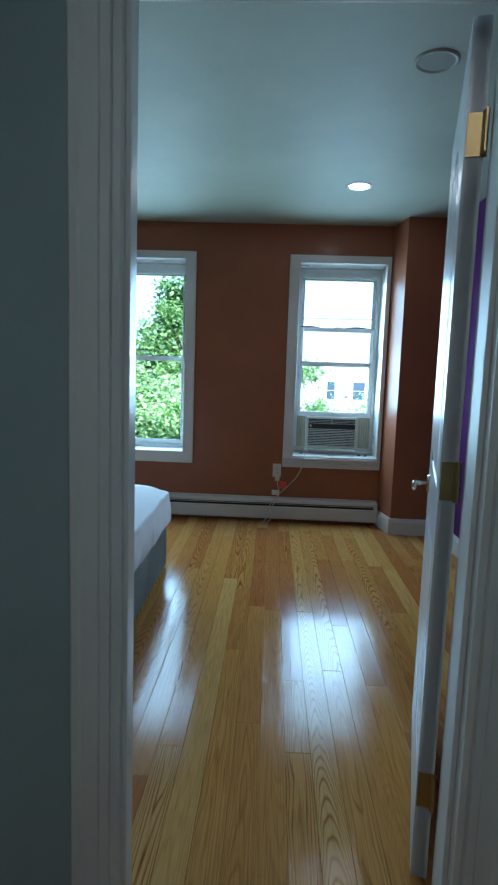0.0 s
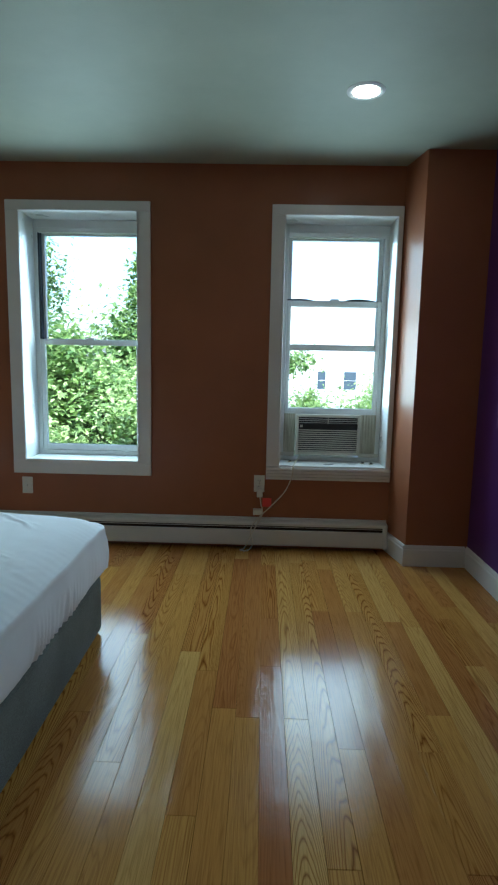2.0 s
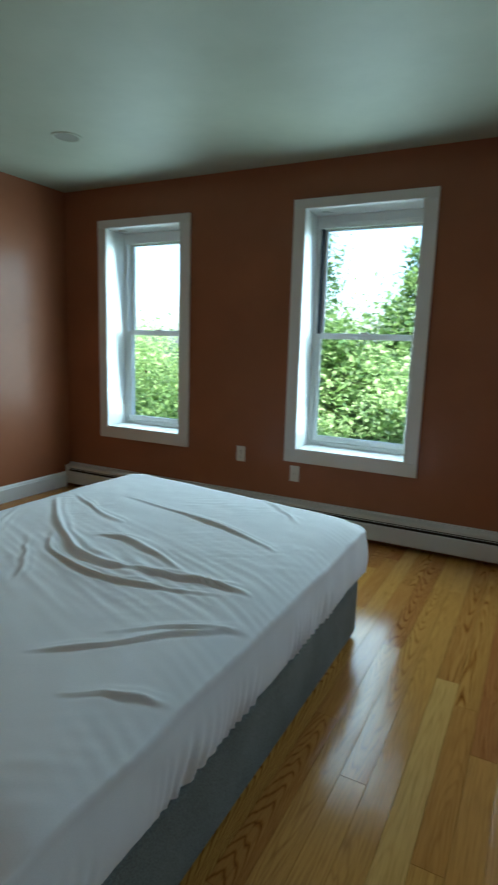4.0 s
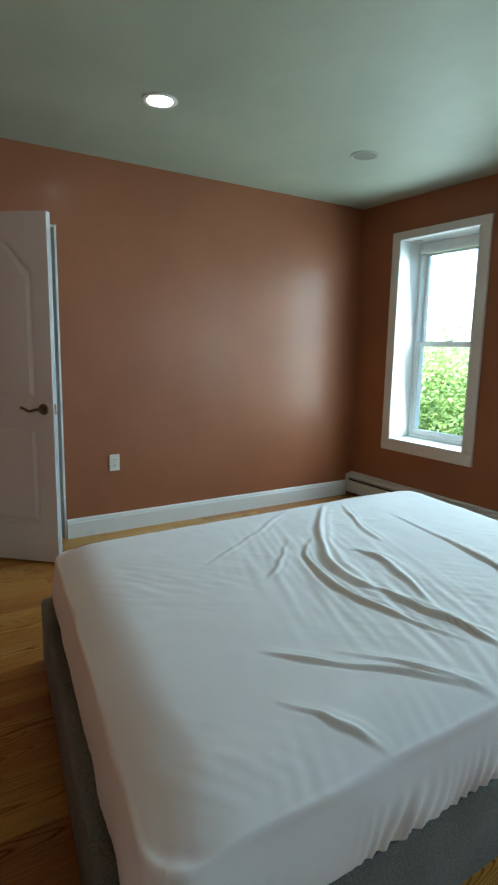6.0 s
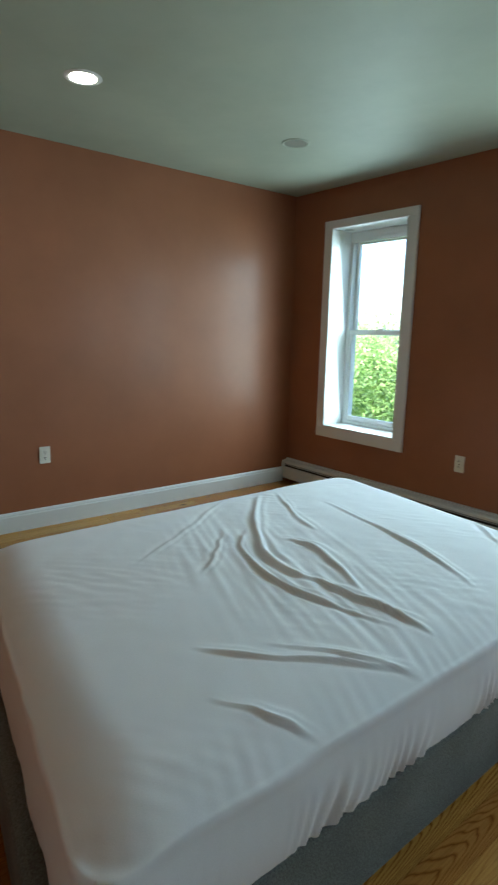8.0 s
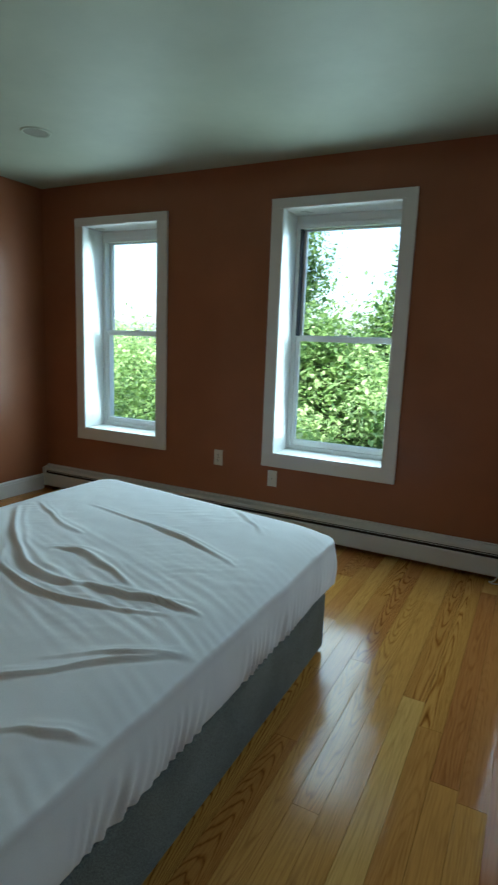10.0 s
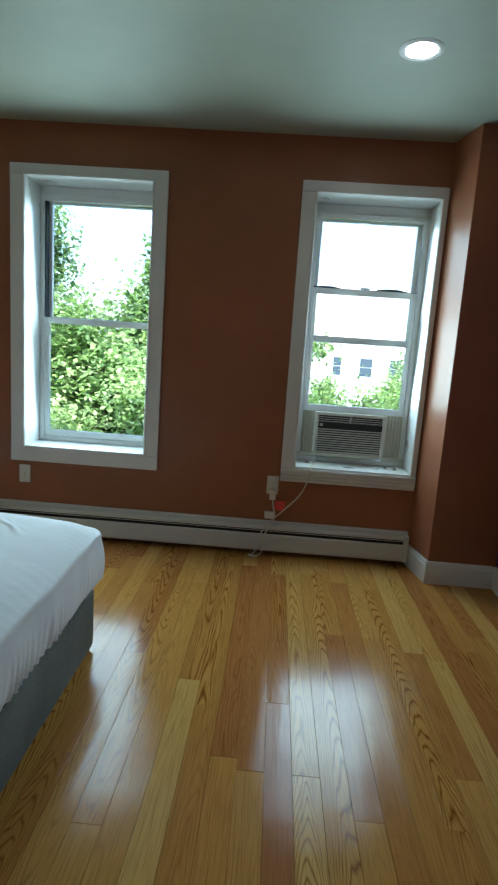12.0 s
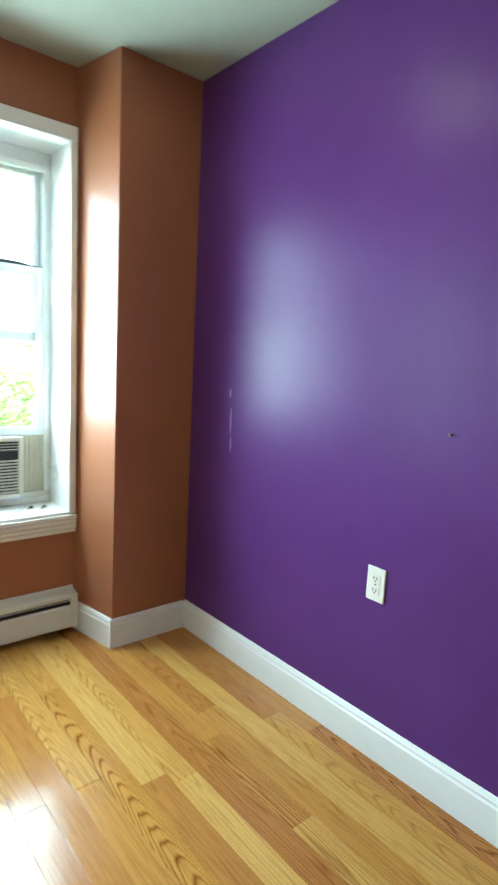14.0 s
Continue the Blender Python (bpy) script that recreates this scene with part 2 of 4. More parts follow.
def profile(bm, points, start, end, up=(0, 0, 1), out=(0, -1, 0)):
    """Sweeps a flat profile of (out, up) points from start to end."""
    s, e, u, o = Vector(start), Vector(end), Vector(up), Vector(out)
    rows = [[bm.verts.new(p + o * a + u * b) for a, b in points] for p in (s, e)]
    n = len(points)
    for i in range(n):
        bm.faces.new((rows[0][i], rows[0][(i + 1) % n], rows[1][(i + 1) % n], rows[1][i]))
    bm.faces.new(rows[0][::-1])
    bm.faces.new(rows[1])
    return bm


def disc(bm, r, z0, z1, seg=40, r2=None, m=None):
    made = bmesh.ops.create_cone(bm, cap_ends=True, segments=seg, radius1=r, radius2=r if r2 is None else r2, depth=z1 - z0)["verts"]
    bmesh.ops.translate(bm, vec=(0, 0, (z0 + z1) / 2), verts=made)
    if m is not None:
        bmesh.ops.transform(bm, matrix=m, verts=made)
    return bm


def ring(bm, r_in, r_out, z0, z1, seg=48):
    loops = [[bm.verts.new((r * math.cos(2 * math.pi * i / seg), r * math.sin(2 * math.pi * i / seg), z)) for i in range(seg)]
             for r, z in ((r_in, z1), (r_in, z0), ((r_in + r_out) / 2, z0 - 0.003), (r_out, z1 - 0.002), (r_out, z1))]
    for a, b in zip(loops, loops[1:] + loops[:1]):
        for i in range(seg):
            bm.faces.new((a[i], a[(i + 1) % seg], b[(i + 1) % seg], b[i]))
    return bm


def tube(bm, points, radius, seg=8):
    """A round cord through the points."""
    pts = [Vector(p) for p in points]
    dense = []
    for i in range(len(pts) - 1):
        p0, p1, p2, p3 = pts[max(i - 1, 0)], pts[i], pts[i + 1], pts[min(i + 2, len(pts) - 1)]
        for k in range(6):
            t = k / 6
            dense.append(0.5 * (2 * p1 + (p2 - p0) * t + (2 * p0 - 5 * p1 + 4 * p2 - p3) * t * t + (3 * p1 - p0 - 3 * p2 + p3) * t ** 3))
    dense.append(pts[-1])
    last = None
    for i, p in enumerate(dense):
        d = (dense[min(i + 1, len(dense) - 1)] - dense[max(i - 1, 0)]).normalized()
        a = d.cross(Vector((0.3, 0.2, 1)) if abs(d.z) < 0.9 else Vector((1, 0, 0))).normalized()
        b = d.cross(a)
        row = [bm.verts.new(p + radius * (a * math.cos(2 * math.pi * k / seg) + b * math.sin(2 * math.pi * k / seg))) for k in range(seg)]
        if last:
            for k in range(seg):
                bm.faces.new((last[k], last[(k + 1) % seg], row[(k + 1) % seg], row[k]))
        else:
            bm.faces.new(row[::-1])
        last = row
    bm.faces.new(last)
    return bm


def structure(name, bm, mat, label, category):
    return tagged(part(name, bm, mat), label, category, kind="structure")


def wall_with_holes(axis_from, axis_to, holes, z0, z1, y0, y1):
    """Boxes of a wall along x that leave the holes (x0, x1, z0, z1) open."""
    rows, at = [], axis_from
    for a, b, c, d in holes:
        rows.append((at, a, y0, y1, z0, z1))
        if c > z0:
            rows.append((a, b, y0, y1, z0, c))
        rows.append((a, b, y0, y1, d, z1))
        at = b
    rows.append((at, axis_to, y0, y1, z0, z1))
    return boxes(*rows)


# ---- structure ----
def build_shell():
    openings = [(a + TRIM, b - w, c + TRIM, d - HEAD) for (a, b, c, d), w in zip(WINDOWS, (TRIM, TRIM, 0.034))]
    structure("wall_north", wall_with_holes(WX, EX, openings, 0, H, NY, NY + OUT), TERRACOTTA,
              "satin terracotta painted wall with three windows", "wall")
    structure("wall_north_outside", wall_with_holes(WX - 0.3, EX + 0.3, openings, -3.3, 5.5, NY + OUT + 0.002, NY + OUT + 0.02), BRICK,
              "brick outer face of the window wall", "wall")
    structure("wall_west", boxes((WX - 0.15, WX, HALL_S, CLOSET_S, 0, H), (WX - 0.15, WX, CLOSET_S, CLOSET_N, DOOR_H, H),
                                 (WX - 0.15, WX, CLOSET_N, NY + OUT, 0, H)), TERRACOTTA, "satin terracotta painted side wall", "wall")
    structure("wall_east", boxes((EX, EX + 0.15, HALL_S, NY + OUT, 0, H)), PURPLE, "satin deep purple painted accent wall", "wall")
    structure("chimney_column", profile(bmesh.new(), [(0, COL_IN), (NY - 0.001 - COL_Y, COL_X), (NY - 0.001 - COL_Y, EX - 0.001), (0, EX - 0.001)], (0, NY - 0.001, 0), (0, NY - 0.001, H - 0.001), up=(1, 0, 0), out=(0, -1, 0)), TERRACOTTA,
              "terracotta painted square column in the corner", "column")
    holes = [(DOOR_L, DOOR_R, 0, DOOR_H)]
    structure("wall_south", wall_with_holes(WX, EX, holes, 0, H, SY - 0.06, SY), TERRACOTTA, "terracotta wall with the bedroom doorway", "wall")
    structure("wall_hall", wall_with_holes(WX, EX, holes, 0, H, SY - 0.125, SY - 0.0605), HALLPAINT, "dim blue-grey hall side of the wall", "wall")
    structure("wall_hall_west", boxes((HALL_W - 0.1, HALL_W, HALL_S, SY - 0.126, 0, H)), HALLPAINT, "dim blue-grey hall wall", "wall")
    structure("wall_hall_east", boxes((HALL_E, HALL_E + 0.1, HALL_S, SY - 0.126, 0, H)), HALLPAINT, "dim blue-grey hall wall", "wall")
    structure("wall_hall_south", boxes((WX, EX, HALL_S - 0.1, HALL_S, 0, H)), HALLPAINT, "dim blue-grey end wall of the hall", "wall")
    structure("wall_closet", boxes((WX - 1.1, WX - 1.0, 1.9, 3.5, 0, H), (WX - 1.0, WX - 0.15, 1.8, 1.9, 0, H), (WX - 1.0, WX - 0.15, 3.5, 3.6, 0, H)),
              HALLPAINT, "plain dim closet walls", "wall")
    structure("closet_floor", boxes((WX - 1.0, WX - 0.15, 1.9, 3.5, -0.1, -0.001)), OAK, "oak floor of the closet", "floor")
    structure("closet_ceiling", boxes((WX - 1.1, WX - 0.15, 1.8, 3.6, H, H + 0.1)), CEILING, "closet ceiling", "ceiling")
    structure("closet_door_frame", boxes((WX - 0.15, WX + 0.002, CLOSET_S, CLOSET_S + 0.014, 0, DOOR_H), (WX - 0.15, WX + 0.002, CLOSET_N - 0.014, CLOSET_N, 0, DOOR_H),
                                         (WX - 0.15, WX + 0.002, CLOSET_S + 0.014, CLOSET_N - 0.014, DOOR_H - 0.014, DOOR_H), bevel=0.002), WHITE,
              "white painted closet door frame", "door frame")
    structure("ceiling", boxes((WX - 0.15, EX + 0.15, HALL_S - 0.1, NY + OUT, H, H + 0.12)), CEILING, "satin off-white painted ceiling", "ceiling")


def skirting(name, start, end, out, label="white painted wooden baseboard with a moulded top"):
    pts = [(0, 0), (0.016, 0), (0.016, 0.105), (0.012, 0.112), (0.012, 0.12), (0.006, 0.132), (0, 0.134)]
    return structure(name, profile(bmesh.new(), pts, start, end, out=out), WHITE, label, "baseboard")


def casing(name, x0, x1, y, out, label):
    """Moulded casing round a doorway: two uprights and a head, in one wall plane."""
    w = 0.085
    pts = [(0, 0), (0.020, 0), (0.020, 0.018), (0.014, 0.024), (0.014, 0.06), (0.018, 0.066), (0.018, 0.08), (0.010, w), (0, w)]
    top = empty(name, (x0 + x1) / 2, y, 0)
    inv = top.matrix_world.inverted()
    for ux, sx in ((x0, -1), (x1, 1)):
        bm = profile(bmesh.new(), pts, (ux, y, 0), (ux, y, DOOR_H + 0.001), up=(sx, 0, 0), out=(0, out, 0))
        bm.transform(inv)
        part("upright", bm, WHITE, top)
    bm = profile(bmesh.new(), pts, (x0 - w, y, DOOR_H), (x1 + w, y, DOOR_H), up=(0, 0, 1), out=(0, out, 0))
    bm.transform(inv)
    part("head", bm, WHITE, top)
    return tagged(top, label, "door casing", kind="structure")


def jamb(name, x0, x1, label):
    top = empty(name, (x0 + x1) / 2, SY, 0)
    inv = top.matrix_world.inverted()
    y0, y1, t = SY - 0.128, SY + 0.003, 0.018
    for rows in (((x0, x0 + t, y0, y1, 0, DOOR_H), (x0 + t, x0 + t + 0.012, y0 + 0.03, y1 - 0.045, 0, DOOR_H - t)),
                 ((x1 - t, x1, y0, y1, 0, DOOR_H), (x1 - t - 0.012, x1 - t, y0 + 0.03, y1 - 0.045, 0, DOOR_H - t)),
                 ((x0 + t, x1 - t, y0, y1, DOOR_H - t, DOOR_H),)):
        bm = boxes(*rows, bevel=0.002)
        bm.transform(inv)
        part("jamb_board", bm, WHITE, top)
    return tagged(top, label, "door frame", kind="structure")


def door_leaf(name, hinge, angle, width, height, flip, label, metal, lever_z=0.93, stile=0.115):
    """Moulded two-panel door; the hinge line is the origin, the leaf runs along x, its faces look along y."""
    top = empty(name, hinge[0], hinge[1], 0.012, angle)
    t = 0.04
    y0, y1 = (0, t) if flip else (-t, 0)
    x0, x1 = 0.004, width
    bm = bmesh.new()
    box(bm, x0, x1, y0 + 0.006, y1 - 0.006, 0, height)
    rows = ((x0, stile, 0, height), (x1 - stile, x1, 0, height), (stile, x1 - stile, 0, 0.23), (stile, x1 - stile, 0.83, 0.98))
    for a, b, c, d in rows:
        box(bm, a, b, y0, y1, c, d)
    part("leaf", bm, DOORWHITE, top)
    # arched top rail
    bm = bmesh.new()
    n, low, rise = 24, height - 0.30, 0.16
    for ya, yb in ((y0, y0 + 0.006), (y1 - 0.006, y1)):
        lower, upper = [], []
        for i in range(n + 1):
            u = i / n
            x = stile + (x1 - 2 * stile) * u
            bulge = max(0.0, math.sin(math.pi * u)) ** 1.6
            lower.append((x, low + rise * bulge))
            upper.append((x, height))
        for i in range(n):
            quad = [lower[i], lower[i + 1], upper[i + 1], upper[i]]
            a = [bm.verts.new((x, ya, z)) for x, z in quad]
            b = [bm.verts.new((x, yb, z)) for x, z in quad]
            bm.faces.new(a)
            bm.faces.new(b[::-1])
            for k in range(4):
                bm.faces.new((a[k], a[(k + 1) % 4], b[(k + 1) % 4], b[k]))
    bmesh.ops.remove_doubles(bm, verts=bm.verts[:], dist=0.0001)
    part("top_rail", bm, DOORWHITE, top)
    # raised fields with sloped borders, on both faces
    for z0, z1, arched in ((0.98, low, True), (0.23, 0.83, False)):
        bm = bmesh.new()
        for face, sgn in ((y0 + 0.006, -1), (y1 - 0.006, 1)):
            def outline(inset):
                pts = [(stile + inset, z0 + inset), (x1 - stile - inset, z0 + inset)]
                if arched:
                    for i in range(n, -1, -1):
                        u = i / n
                        pts.append((stile + inset + (x1 - 2 * stile - 2 * inset) * u, z1 - inset + rise * max(0.0, math.sin(math.pi * u)) ** 1.6))
                else:
                    pts += [(x1 - stile - inset, z1 - inset), (stile + inset, z1 - inset)]
                return pts
            a = [bm.verts.new((x, face, z)) for x, z in outline(0.018)]
            b = [bm.verts.new((x, face + sgn * 0.007, z)) for x, z in outline(0.045)]
            for k in range(len(a)):
                bm.faces.new((a[k], a[(k + 1) % len(a)], b[(k + 1) % len(a)], b[k]))
            bm.faces.new(b)
        part("raised_panel", bm, DOORWHITE, top)
    # levers, latch and hinges
    for face, sgn in ((y0, -1), (y1, 1)):
        bm = bmesh.new()
        turn = Matrix.Translation((width - 0.062, face, lever_z)) @ pose(0, 0, 0, -90 * sgn)
        disc(bm, 0.032, 0, 0.008, 28, 0.028, m=turn)
        rose = part("rose", bm, metal, top, smooth=False)
        bm = bmesh.new()
        at = Vector((width - 0.062, face, lever_z))
        tube(bm, [at, at + Vector((0, sgn * 0.035, 0)), at + Vector((-0.02, sgn * 0.05, 0.002)), at + Vector((-0.06, sgn * 0.05, -0.008)),
                  at + Vector((-0.09, sgn * 0.05, 0.004)), at + Vector((-0.115, sgn * 0.05, 0.012))], 0.0085)
        part("lever", bm, metal, top, smooth=True)
    part("latch_plate", boxes((width - 0.001, width + 0.002, (y0 + y1) / 2 - 0.012, (y0 + y1) / 2 + 0.012, lever_z - 0.03, lever_z + 0.03), bevel=0.0008), CHROME, top)
    for z in (0.24, 1.02, 1.78):
        bm = boxes((-0.001, 0.0035, y0 + 0.003, y1 - 0.003, z - 0.045, z + 0.045))
        disc(bm, 0.007, z - 0.047, z + 0.047, 12, m=Matrix.Translation((-0.004, y1 if not flip else y0, 0)))
        box(bm, -0.03, -0.004, (y1 if not flip else y0) - 0.002, (y1 if not flip else y0) + 0.002, z - 0.045, z + 0.045)
        part("hinge", bm, BRASS, top, "aged brass butt hinge")
    return tagged(top, label, "door", kind="structure")


def window(index, x0, x1, z0, z1, label, raised=0.0, slim=TRIM):
    """Picture-frame casing, deep reveal, stool and a vinyl double-hung pair of sashes."""
    top = empty("window_%d" % index, (x0 + x1) / 2, NY, z0)
    inv = top.matrix_world.inverted()

    def add(name, bm, mat, parent=top, note="", smooth=False):
        bm.transform(inv)
        return part(name, bm, mat, parent, note, smooth)

    a, b, c, d = x0 + TRIM, x1 - slim, z0 + TRIM, z1 - HEAD
    f0, f1 = NY - 0.022, NY - 0.001
    add("casing_side", boxes((x0, a, f0, f1, z0 + TRIM, z1 - HEAD), (a - 0.012, a, f0 - 0.006, f0, z0 + TRIM, z1 - HEAD), bevel=0.0025), WHITE)
    add("casing_side", boxes((b, x1, f0, f1, z0 + TRIM, z1 - HEAD), (b, b + 0.010, f0 - 0.006, f0, z0 + TRIM, z1 - HEAD), bevel=0.0025), WHITE)
    add("casing_head", boxes((x0, x1, f0 - 0.002, f1, z1 - HEAD, z1), (a - 0.012, b + 0.012, f0 - 0.008, f0 - 0.002, z1 - HEAD, z1 - HEAD + 0.012), bevel=0.0025), WHITE)
    if raised:
        rows = [(x0, x1, f0 - 0.002 - 0.004 * k, f1, z0 + TRIM * k / 4, z0 + TRIM * (k + 1) / 4 - 0.003) for k in range(4)]
        add("casing_apron", boxes(*rows, bevel=0.002), WHITE, note="ribbed white apron board")
    else:
        add("casing_apron", boxes((x0, x1, f0 - 0.002, f1, z0, z0 + TRIM), bevel=0.0025), WHITE)
    depth = NY + 0.20
    t = 0.012
    add("reveal_side", boxes((a - t, a + 0.002, f0 + 0.004, NY + OUT + 0.022, c, d)), WHITE)
    add("reveal_side", boxes((b - 0.002, b + t, f0 + 0.004, NY + OUT + 0.022, c, d)), WHITE)
    add("reveal_head", boxes((a + 0.003, b - 0.003, f0 + 0.004, NY + OUT + 0.022, d - 0.002, d + t)), WHITE)
    add("window_sill", boxes((a + 0.003, b - 0.003, f0 - 0.004, NY + OUT, c - t, c + 0.012), bevel=0.003), WHITE)
    # frame in the reveal
    fx, fz0 = 0.028, c + 0.013
    a2, b2, d2 = a + 0.003, b - 0.003, d - 0.004
    add("window_frame", boxes((a2, a2 + fx, depth, depth + 0.1, fz0, d2), (b2 - fx, b2, depth, depth + 0.1, fz0, d2),
                              (a2 + fx, b2 - fx, depth, depth + 0.1, d2 - 0.055, d2), (a2 + fx, b2 - fx, depth, depth + 0.1, fz0, fz0 + 0.028),
                              (a2 + fx, b2 - fx, depth - 0.012, depth + 0.02, d2 - 0.085, d2 - 0.055), bevel=0.002), VINYL)
    sa, sb, sz0, sz1 = a2 + fx + 0.001, b2 - fx - 0.001, fz0 + 0.029, d2 - 0.056
    mid = (sz0 + sz1) / 2
    half = mid - sz0 + 0.018

    def sash(zb, zt, y, note):
        w, r = 0.028, 0.042
        ob = add("sash", boxes((sa, sa + w, y, y + 0.032, zb, zt), (sb - w, sb, y, y + 0.032, zb, zt),
                               (sa + w, sb - w, y, y + 0.032, zb, zb + r), (sa + w, sb - w, y, y + 0.032, zt - 0.036, zt), bevel=0.003), VINYL, note=note)
        g = boxes((sa + w - 0.004, sb - w + 0.004, y + 0.012, y + 0.018, zb + r - 0.004, zt - 0.032))
        pane = add("pane", g, GLASS, ob)
        pane.visible_shadow = False
        return ob

    lower = sash(sz0 + raised, sz0 + half + raised, depth + 0.01, "white lower sash")
    sash(sz1 - half, sz1, depth + 0.05, "white upper sash")
    add("sash_lock", boxes(((sa + sb) / 2 - 0.03, (sa + sb) / 2 + 0.03, depth + 0.004, depth + 0.03, sz0 + half + raised, sz0 + half + raised + 0.014), bevel=0.003), VINYL, lower)
    if index == 2:
        # dark track of the open balance above the lower sash
        add("balance_track", boxes((a2 + fx - 0.004, a2 + fx + 0.012, depth + 0.002, depth + 0.045, sz0 + half + 0.002, sz1)), GASKET, note="dark balance track")
        add("balance_track", boxes((b2 - fx - 0.010, b2 - fx + 0.004, depth + 0.002, depth + 0.045, sz0 + half + 0.002, sz1)), GASKET, note="dark balance track")
    return tagged(top, label, "window", kind="structure"), (a, b, c, d, sa, sb, sz0, sz0 + raised, sz0 + half + raised, depth)


def heater():
    x0, x1 = WX + 0.001, COL_IN - 0.012
    top = empty("baseboard_heater", (x0 + x1) / 2, NY, 0)
    inv = top.matrix_world.inverted()

    def add(name, bm, mat):
        bm.transform(inv)
        return part(name, bm, mat, top)

    y = NY - 0.001
    bm = profile(bmesh.new(), [(0, 0.03), (0.005, 0.03), (0.005, 0.190), (0.05, 0.186), (0.056, 0.182), (0.056, 0.168), (0.062, 0.168),
                               (0.062, 0.184), (0.054, 0.192), (0.012, 0.200), (0.010, 0.210), (0, 0.212)], (x0, y, 0), (x1, y, 0))
    add("back_panel", bm, HEATER)
    bm = profile(bmesh.new(), [(0.058, 0.035), (0.066, 0.032), (0.068, 0.04), (0.068, 0.132), (0.064, 0.138), (0.058, 0.140)], (x0, y, 0), (x1, y, 0))
    add("front_cover", bm, HEATER)
    bm = profile(bmesh.new(), [(0.038, 0.148), (0.054, 0.160), (0.056, 0.158), (0.041, 0.146)], (x0, y, 0), (x1, y, 0))
    add("damper", bm, HEATER)
    # dark block close behind the slot puts the slot's shade into colour
    add("slot_shade_fins", boxes((x0 + 0.01, x1 - 0.01, y - 0.052, y - 0.007, 0.06, 0.18)), SLOT)
    for xe in (x0, x1 - 0.03):
        add("end_cap", boxes((xe, xe + 0.03, y - 0.0695, y - 0.0, 0.028, 0.193), bevel=0.003), HEATER)
    return tagged(top, "long cream enamel hot-water baseboard heater along the wall", "heater")


def sky_lamp(x0, x1, z0, z1, share):
    """The sky's light in a window's opening."""
    data = bpy.data.lights.new("window_light", "AREA")
    data.shape, data.size, data.size_y = "RECTANGLE", x1 - x0, z1 - z0
    data.energy, data.color = SKYLIGHT * share * (x1 - x0) * (z1 - z0), (0.80, 1.0, 0.97)
    data.spread = radians(164)
    lamp = new("window_light", data)
    at = Vector(((x0 + x1) / 2, NY + 0.145, (z0 + z1) / 2))
    lamp.matrix_world = look(at, at + Vector((0, -1, -0.14)))


for lamp_x0, lamp_x1, lamp_z, low, high in ((-1.79, -1.15, (0.66, 1.36, 2.06), 0.9, 1.0), (-0.06, 0.63, (0.66, 1.36, 2.06), 0.9, 0.9), (1.66, 2.32, (0.98, 1.53, 2.06), 1.25, 0.72)):
    sky_lamp(lamp_x0, lamp_x1, *lamp_z[:2], low)
    sky_lamp(lamp_x0, lamp_x1, *lamp_z[1:], high)
build_shell()
window(1, *WINDOWS[0], "white double-hung window with deep reveal, closed")
W2 = window(2, *WINDOWS[1], "white double-hung window with dark side tracks, closed")[1]
W3 = window(3, *WINDOWS[2], "white double-hung window raised over an air conditioner", raised=0.30, slim=0.034)[1]
skirting("baseboard_west", (WX, CLOSET_N + 0.001, 0), (WX, NY - 0.07, 0), (1, 0, 0))
skirting("baseboard_east", (EX, SY, 0), (EX, COL_Y, 0), (-1, 0, 0))
skirting("baseboard_column_front", (COL_X - 0.016, COL_Y, 0), (EX - 0.016, COL_Y, 0), (0, -1, 0))
skirting("baseboard_column_side", (COL_X, COL_Y, 0), (COL_IN, NY, 0), (-0.983, -0.18, 0))
skirting("baseboard_south", (WX, SY, 0), (DOOR_L - 0.086, SY, 0), (0, 1, 0))
skirting("baseboard_south_corner", (DOOR_R + 0.086, SY, 0), (EX - 0.016, SY, 0), (0, 1, 0))
casing("door_casing_room", DOOR_L, DOOR_R, SY + 0.001, 1, "white moulded casing round the bedroom doorway")
casing("door_casing_hall", DOOR_L, DOOR_R, SY - 0.126, -1, "white moulded casing on the hall side")
jamb("door_frame_room", DOOR_L, DOOR_R, "white painted door frame with a stop")
door_leaf("door_1", (DOOR_R - 0.022, SY + 0.03), 76.0, 0.755, 2.02, True, "white moulded two-panel door standing open, nickel lever", CHROME, 0.89)
door_leaf("door_2", (WX + 0.02, CLOSET_S + 0.02), 47.0, 0.585, 2.02, False, "narrow white arched-panel closet door, half open", BRONZE, 0.93, 0.098)
heater()


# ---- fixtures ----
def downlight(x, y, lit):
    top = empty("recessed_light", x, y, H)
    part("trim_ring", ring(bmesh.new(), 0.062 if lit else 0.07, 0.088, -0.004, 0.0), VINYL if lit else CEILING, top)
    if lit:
        part("lens", disc(bmesh.new(), 0.0625, -0.004, -0.001), HALL_FILL if y < SY else LIT, top, "glowing warm white lens")
        return tagged(top, "lit round recessed ceiling light with white trim; the hall pair is added fill", "ceiling light", "recessed ceiling lights")
    part("baffle", disc(bmesh.new(), 0.0705, -0.003, -0.001), CANGREY, top, "dull grey baffle")
    return tagged(top, "unlit round recessed ceiling light with grey baffle", "ceiling light", "recessed ceiling lights")


# the last two are out of view, added to brighten the hall
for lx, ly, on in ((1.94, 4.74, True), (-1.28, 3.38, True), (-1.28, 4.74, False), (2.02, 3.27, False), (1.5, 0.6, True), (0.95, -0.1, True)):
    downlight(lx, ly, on)


